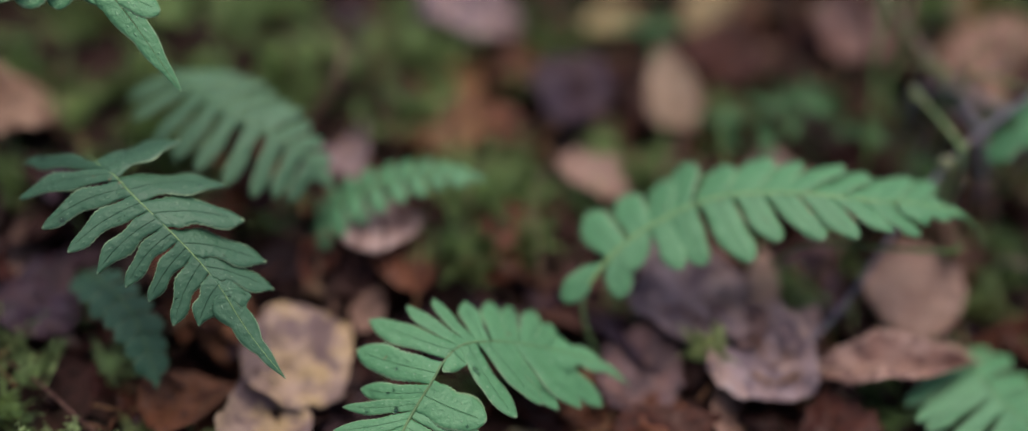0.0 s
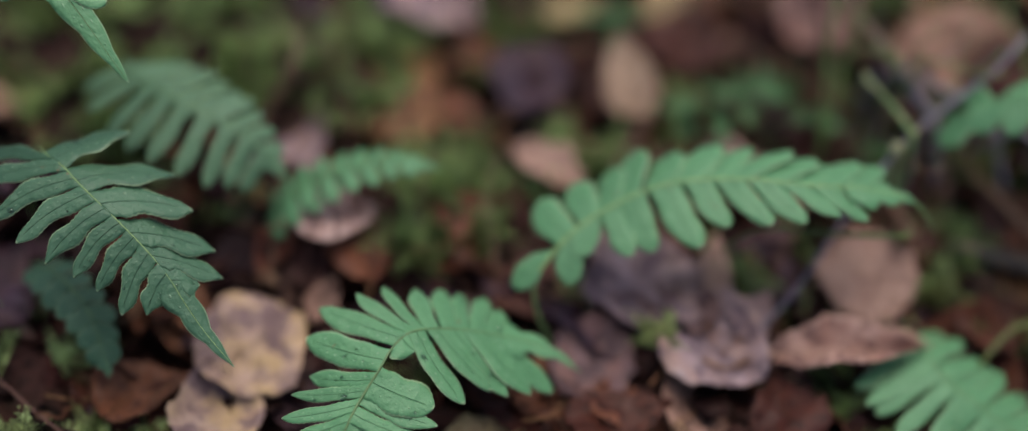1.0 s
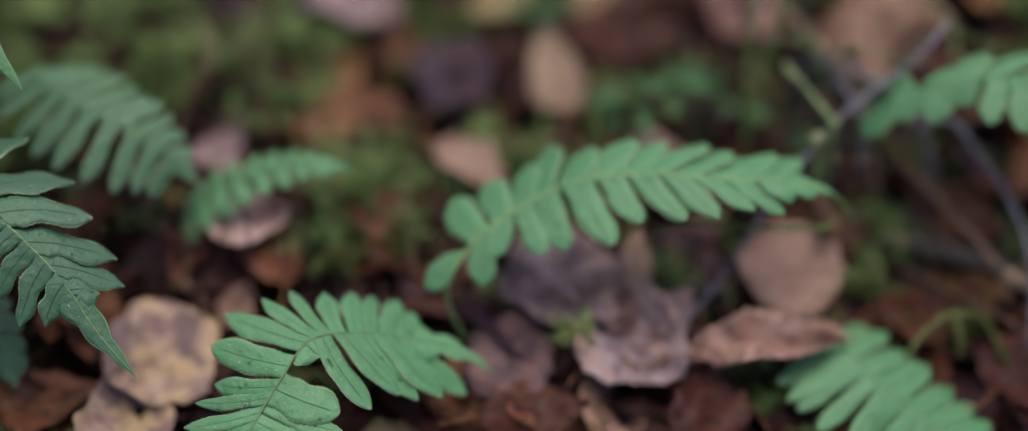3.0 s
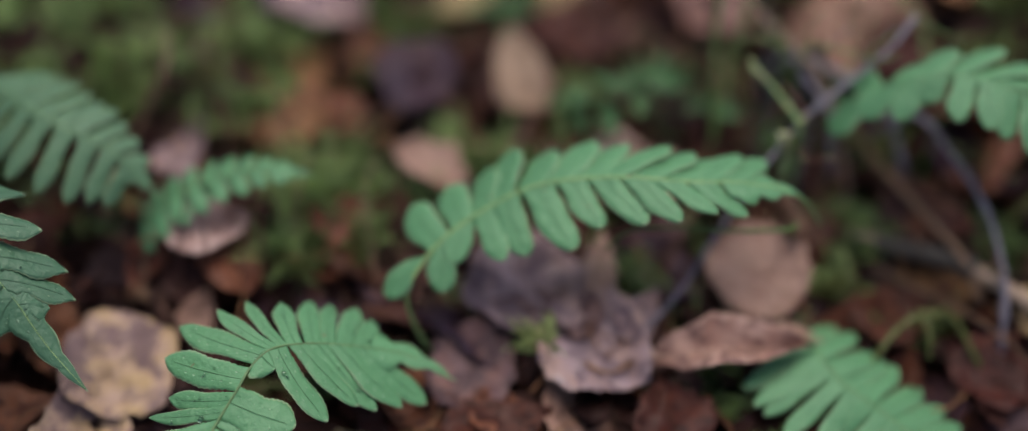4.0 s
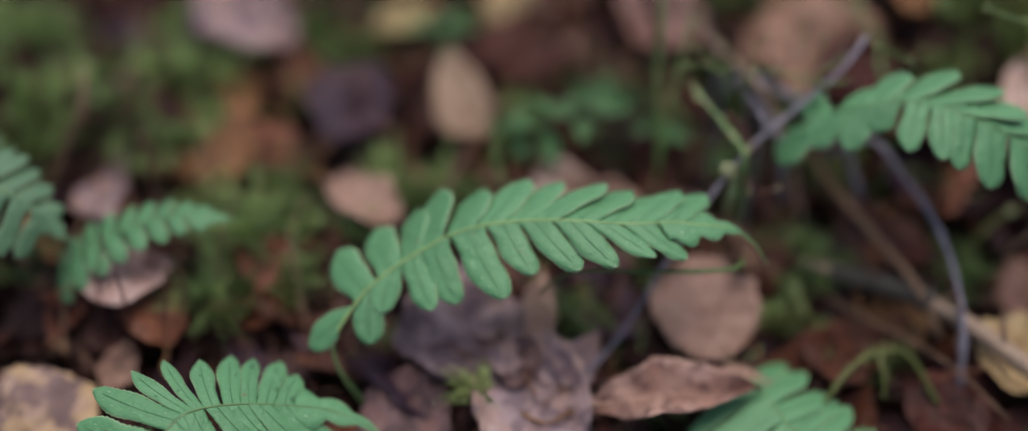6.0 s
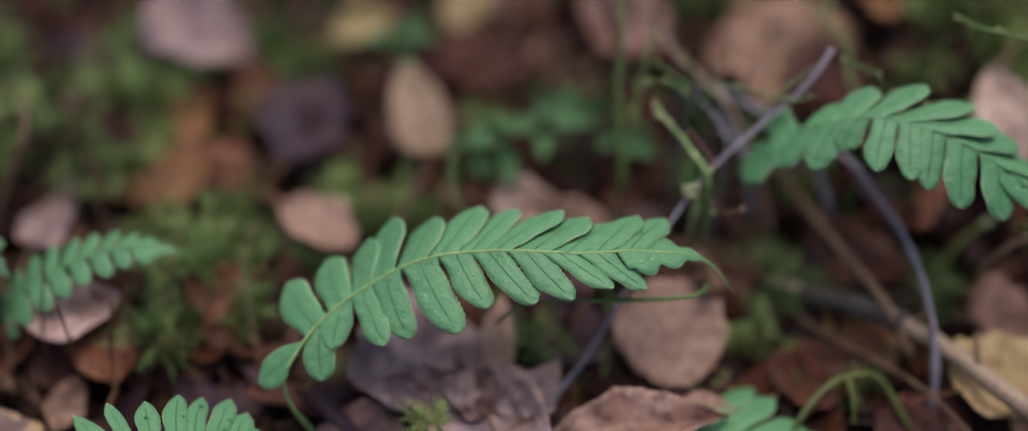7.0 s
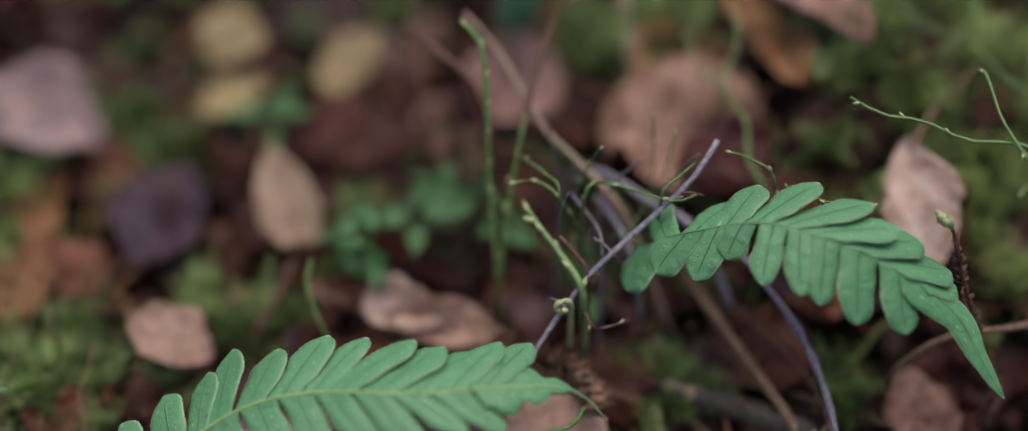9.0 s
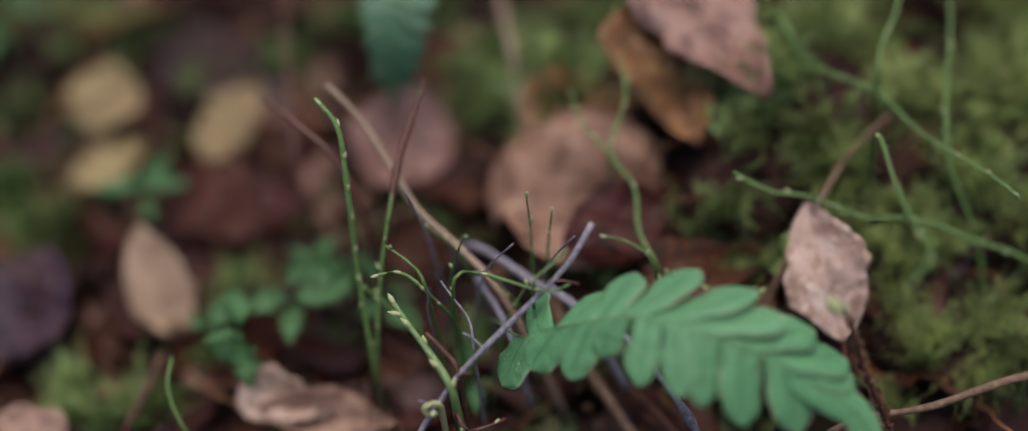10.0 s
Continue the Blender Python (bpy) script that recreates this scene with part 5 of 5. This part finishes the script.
rnd = random.Random(91)
for k in range(12):
    x, y = rnd.uniform(0.222, 0.275), rnd.uniform(0.462, 0.492)
    dx, dy, high = rnd.uniform(-0.030, 0.020), rnd.uniform(-0.012, 0.016), rnd.uniform(0.050, 0.082)
    z = ground_height(x, y)
    line = [(x, y, z - 0.006), (x + 0.15 * dx + rnd.uniform(-0.003, 0.003), y + 0.2 * dy, z + 0.45 * high), (x + 0.5 * dx, y + 0.5 * dy + rnd.uniform(-0.003, 0.003), z + 0.75 * high), (x + dx, y + dy, z + high)]
    stem("bilberry_twig" if k % 3 else "dead_twig", line, (0.0006, 0.0005, 0.0003), GREENSTEM if k % 3 else TWIG, "very thin green twig among dead stems" if k % 3 else "very thin purple-grey dead twig", "twig", 160 + k, 0.12,
         (0.7, 0.85, 0.98) if k % 3 else (), 0.0007)


def scaly_tip(line, radius, count, label, seed):
    """A withered stem covered in small papery scales."""
    rnd = random.Random(seed)
    base = np.array(line[0])
    pts, _ = spline([tuple(np.array(p) - base) for p in line], 101)
    ob = thing("scaly_stem", tuple(base), label, "stem")
    v, f = tube([tuple(p) for p in pts[::10]], (radius * 0.5, radius * 0.35), 6, 24)
    part("stem", mesh_of("stem", v, f, REDSTEM), ob)
    verts, faces = [], []
    for _ in range(count):
        i = rnd.randint(0, 98)
        way = Vector(pts[i + 2 if i < 98 else 100] - pts[i]).normalized()
        out = Vector((rnd.uniform(-1, 1), rnd.uniform(-1, 1), rnd.uniform(-1, 1)))
        out = (out - way * out.dot(way)).normalized()
        c = Vector(pts[i])
        d = (out + way * rnd.uniform(0.2, 0.9)).normalized()
        w = d.cross(way).normalized()
        size = radius * rnd.uniform(0.8, 1.9)
        b = len(verts)
        verts += [c, c + d * size * 0.6 + w * size * 0.35, c + d * size, c + d * size * 0.6 - w * size * 0.35, c + d * size * 0.5 + d.cross(w) * size * 0.15]
        faces += [(b, b + 1, b + 4), (b + 1, b + 2, b + 4), (b + 2, b + 3, b + 4), (b + 3, b, b + 4)]
    part("scaly_coat", mesh_of("scaly_coat", verts, faces, SCALE), ob, None, "pale brown papery scales")
    return ob


SCALE = plain_material("papery_scale", (0.07, 0.034, 0.024), (0.25, 0.15, 0.105), 400, 0.6, 0.0002, 0.0, True)
scaly_tip([(0.205, 0.450, 0.0), (0.212, 0.441, 0.026), (0.223, 0.434, 0.030), (0.233, 0.429, 0.029), (0.240, 0.421, 0.02)], 0.0038, 620, "brown withered tip covered in papery scales", 5)
scaly_tip([foot(BUDDED[1], 0.003, 0.002)] + BUDDED[1:5], 0.0017, 320, "upright brown stem with pale scales", 6)


def curled_bud(x, y, z, r):
    """A young shoot rolled up like a watch spring on a thin stalk."""
    pts = [(0.004, 0.0, -z + ground_height(x, y)), (0.003, 0.0, -r * 2)]
    pts += [(r * (1 - 0.06 * k) * math.cos(-0.4 + 0.7 * k), -0.0003 * k, r * (1 - 0.06 * k) * math.sin(-0.4 + 0.7 * k)) for k in range(13)]
    v, f = tube(pts, (0.0006, 0.0007, 0.0010, 0.0011, 0.0009), 7, 70)
    ob = thing("curled_shoot", (x, y, z), "pale green young shoot rolled into a ring", "shoot")
    part("stem", mesh_of("stem", v, f, BUD), ob)


curled_bud(0.228, 0.437, 0.056, 0.0028)


# ---- small herbs ----
def herb_leaf_mesh(seed):
    rnd = random.Random(seed)
    a = rnd.uniform(0, 1)

    def width_at(u, v):
        saw = (3.2 * u + a + (0.2 if v > 0 else 0)) % 1.0
        return max(0.012, 0.34 * math.sin(math.pi * u**0.7) ** 0.8 * (0.45 + 0.55 * (1 - saw)))

    return blade("leaflet", HERB, width_at, lambda u, v: 0.14 * abs(v) * (1 - u) - 0.22 * u * u + 0.03 * math.sin(9 * u + a), 24, 6, 0.012, lambda u, v: 0.16 * abs(v) * (1 - u))


HERBS = [herb_leaf_mesh(k) for k in range(5)]


def herb(x, y, high, lean, size, seed):
    rnd = random.Random(seed)
    base = Vector((x, y, ground_height(x, y) - 0.008))
    ob = thing("small_herb", base, "small green herb with lobed leaflets in the litter", "herb", "small herbs")
    top = Vector((lean[0], lean[1], high + 0.008))
    v, f = tube([(0, 0, 0), tuple(top * 0.5 + Vector((0.002, 0.001, 0))), tuple(top)], (0.0006, 0.0005, 0.0004), 6, 14)
    part("stem", mesh_of("stem", v, f, HERB), ob)
    start = rnd.uniform(0, 360)
    for k in range(rnd.choice((3, 4))):
        m = Matrix.Translation(top - Vector((0, 0, 0.004 * (k % 2)))) @ pose(0, 0, 0, 0, 0, start + k * 95 + rnd.uniform(-25, 25)) @ pose(0, 0, 0, rnd.uniform(-30, 30), rnd.uniform(-25, 30))
        part("leaflet", HERBS[rnd.randint(0, 4)], ob, m @ Matrix.Scale(1.3 * size * rnd.uniform(0.6, 1.15), 4))
    return ob


for k, (x, y, high, lean, size) in enumerate([
    (0.164, 0.476, 0.034, (0.000, 0.006), 0.014), (0.178, 0.492, 0.028, (0.002, 0.006), 0.015), (0.150, 0.490, 0.018, (0.0, 0.004), 0.012),
    (0.198, 0.503, 0.026, (0.002, 0.006), 0.014), (0.120, 0.552, 0.018, (0.002, 0.004), 0.014), (0.060, 0.648, 0.030, (0, 0), 0.018),
    (0.186, 0.514, 0.022, (0, 0.003), 0.013), (0.212, 0.498, 0.018, (0, 0), 0.012), (0.240, 0.465, 0.016, (0, 0), 0.011)]):
    herb(x, y, high, lean, size, 60 + k)

# ---- fine litter ----
rnd = random.Random(21)
verts, faces = [], []
for _ in range(2600):
    x, y = rnd.uniform(-0.28, 0.54), rnd.uniform(0.22, 0.82)
    z = ground_height(x, y) + rnd.uniform(-0.017, 0.004)
    yaw, up, long, r = rnd.uniform(0, 6.283), rnd.uniform(-0.25, 0.35), rnd.uniform(0.006, 0.026), rnd.uniform(0.0002, 0.0005)
    a = np.array([x, y, z])
    d = np.array([math.cos(yaw) * math.cos(up), math.sin(yaw) * math.cos(up), math.sin(up)])
    s = np.array([-math.sin(yaw), math.cos(yaw), 0.0])
    t = np.cross(d, s)
    b = len(verts)
    bend = s * rnd.uniform(-0.15, 0.15) * long
    for c, f in ((a, 1.0), (a + d * long * 0.5 + bend, 1.1), (a + d * long, 0.4)):
        verts += [c + r * f * s, c + r * f * (-0.5 * s + 0.87 * t), c + r * f * (-0.5 * s - 0.87 * t)]
    for i in (0, 3):
        for k in range(3):
            n = (k + 1) % 3
            faces.append((b + i + k, b + i + n, b + i + n + 3, b + i + k + 3))
tagged(new("needle_litter", mesh_of("needle_litter", verts, faces, NEEDLE)), "brown needles and fine dead stems strewn over the soil", "litter", "", "stuff")

def crumbs(name, label, count, sizes, mat, seed, high=0.003):
    """Small curled scraps of dead leaf, strewn over the soil as one sheet of stuff."""
    rnd = random.Random(seed)
    verts, faces = [], []
    for _ in range(count):
        x, y = rnd.uniform(-0.26, 0.52), rnd.uniform(0.24, 0.80)
        size = rnd.uniform(*sizes)
        m = pose(x, y, ground_height(x, y) + rnd.uniform(-0.017, high), rnd.uniform(-35, 40), rnd.uniform(-35, 35), rnd.uniform(0, 360)) @ Matrix.Scale(size, 4)
        b, k = len(verts), rnd.randint(5, 7)
        rim = [(0.5 * rnd.uniform(0.5, 1.1) * math.cos(6.283 * i / k), 0.4 * rnd.uniform(0.5, 1.1) * math.sin(6.283 * i / k), rnd.uniform(-0.12, 0.2)) for i in range(k)]
        verts += [tuple(m @ Vector((0, 0, -0.05)))] + [tuple(m @ Vector(p)) for p in rim] + [tuple(m @ Vector((0, 0, -0.10)))]
        for i in range(k):
            faces.append((b, b + 1 + i, b + 1 + (i + 1) % k))
            faces.append((b + k + 1, b + 1 + (i + 1) % k, b + 1 + i))
    return tagged(new(name, mesh_of(name, verts, faces, mat)), label, "litter", "", "stuff")


SCRAP = plain_material("leaf_scrap", (0.013, 0.005, 0.005), (0.050, 0.018, 0.014), 250, 0.6, 0.0004, 0.0, True, 0.15)
SCRAP_PALE = plain_material("leaf_scrap_pale", (0.10, 0.055, 0.035), (0.24, 0.145, 0.09), 250, 0.6, 0.0004, 0.0, True, 0.2)
crumbs("leaf_scraps", "dark red-brown scraps of rotting leaves on the soil", 2600, (0.007, 0.022), SCRAP, 31, 0.002)
crumbs("leaf_scraps", "pale tan scraps of dead leaves among the litter", 500, (0.005, 0.015), SCRAP_PALE, 32, 0.003)

LITTER_TONES = [(0.0, (0.012, 0.006, 0.006)), (0.25, (0.040, 0.012, 0.010)), (0.42, (0.024, 0.012, 0.018)), (0.56, (0.090, 0.028, 0.013)), (0.70, (0.030, 0.014, 0.016)),
                (0.82, (0.13, 0.052, 0.030)), (0.90, (0.050, 0.030, 0.042)), (0.96, (0.24, 0.14, 0.11))]


def litter_material():
    """Leaves of the litter layer, each in its own tone of red, rust, purple or tan."""
    m = Nodes("litter_leaves")
    geo = m.tree.nodes.new("ShaderNodeNewGeometry").outputs["Random Per Island"]
    where = m.shifted()
    fine, mid = m.noise(700, 4, where), m.noise(160, 4, where, 0.65)
    col = m.ramp(geo, LITTER_TONES)
    col = m.mix(m.ramp(mid, [(0.45, (0, 0, 0)), (0.65, (0.7, 0.7, 0.7))]), col, (0.03, 0.014, 0.012))
    m.bump(m.math("ADD", fine, mid), 0.6, 0.0004)
    return m.finish(col, m.math("ADD", 0.4, m.math("MULTIPLY", mid, 0.35)), 0.16)


LITTER = litter_material()


def litter_layer(name, label, count, sizes, area, dip, tilt, seed):
    """Many small curled leaves strewn over the ground as one sheet of stuff; area: the middle, how far out, and how evenly."""
    rnd = random.Random(seed)
    verts, faces = [], []
    for _ in range(count):
        far, turn = area[1] * rnd.random() ** area[2], rnd.uniform(0, 6.283)
        x, y = area[0][0] + far * math.cos(turn), area[0][1] + far * math.sin(turn)
        size = rnd.uniform(*sizes)
        m = pose(x, y, ground_height(x, y) + rnd.uniform(*dip), rnd.uniform(-tilt, tilt), rnd.uniform(-tilt, tilt), rnd.uniform(0, 360)) @ Matrix.Scale(size, 4)
        wide, curl, cup, fold, skew = rnd.uniform(0.5, 0.95), rnd.uniform(-0.15, 0.3), rnd.uniform(-0.1, 0.3), rnd.uniform(-0.1, 0.2), rnd.uniform(0.7, 1.2)
        b, nu, nv = len(verts), 7, 4
        for i in range(nu + 1):
            u = i / nu
            w = 0.5 * wide * max(0.03, math.sin(math.pi * min(1, u**skew))) ** 0.8
            for j in range(nv + 1):
                v = 2 * j / nv - 1
                ww = w * (1 + (0.18 * rnd.uniform(-1, 1) if abs(v) == 1 else 0))
                z = curl * (2 * u - 1) ** 2 + cup * (v * w) ** 2 * 4 + fold * abs(v) * w + 0.03 * rnd.uniform(-1, 1)
                verts.append(tuple(m @ Vector((u - 0.5, v * ww, z))))
        for i in range(nu):
            for j in range(nv):
                a = b + i * (nv + 1) + j
                faces.append((a, a + nv + 1, a + nv + 2, a + 1))
    return tagged(new(name, mesh_of(name, verts, faces, LITTER)), label, "litter", "", "stuff")


litter_layer("leaf_litter", "wet red-brown and purple leaf pieces layered on the soil", 1700, (0.010, 0.024), ((0.14, 0.50), 0.48, 0.55), (-0.016, 0.002), 45, 41)
litter_layer("leaf_litter", "wet brown dead leaves covering the forest floor", 9000, (0.028, 0.055), ((0.15, 0.50), 3.2, 0.8), (-0.016, -0.004), 26, 42)
rnd = random.Random(55)
for k in range(40):
    a, r = rnd.uniform(0, 6.283), rnd.uniform(0.55, 2.4)
    x, y = 0.15 + r * math.cos(a), 0.55 + r * math.sin(a)
    kind = rnd.choice(((MOSS, "green feathery moss cushion"), (MOSS_DARK, "dark green moss among dead leaves")))
    moss_patch(x, y, rnd.uniform(0.04, 0.10), rnd.uniform(0.04, 0.09), rnd.uniform(0.02, 0.045), kind[0], 980 + k, kind[1])

# ---- ground: one sheet, fine near the path and reaching far ----
n = 170
axis = [math.sinh(7.0 * (2 * i / n - 1)) * 0.045 for i in range(n + 1)]
verts, faces = [], []
for i in range(n + 1):
    for j in range(n + 1):
        x, y = 0.15 + axis[i], 0.48 + axis[j]
        near = 1 / (1 + (math.hypot(axis[i], axis[j]) / 0.8) ** 2)
        rough = 0.009 * noise.noise((x * 26, y * 26, 0)) + 0.003 * noise.noise((x * 90, y * 90, 3))
        verts.append((x, y, ground_height(x, y) - 0.019 + rough * (0.25 + 0.75 * near)))
for i in range(n):
    for j in range(n):
        a = i * (n + 1) + j
        faces.append((a, a + n + 1, a + n + 2, a + 1))
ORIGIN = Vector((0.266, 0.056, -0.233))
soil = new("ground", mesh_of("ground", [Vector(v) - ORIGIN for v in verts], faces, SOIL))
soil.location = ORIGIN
tagged(soil, "dark brown forest soil with rotting leaves and moss", "ground", "", "structure")
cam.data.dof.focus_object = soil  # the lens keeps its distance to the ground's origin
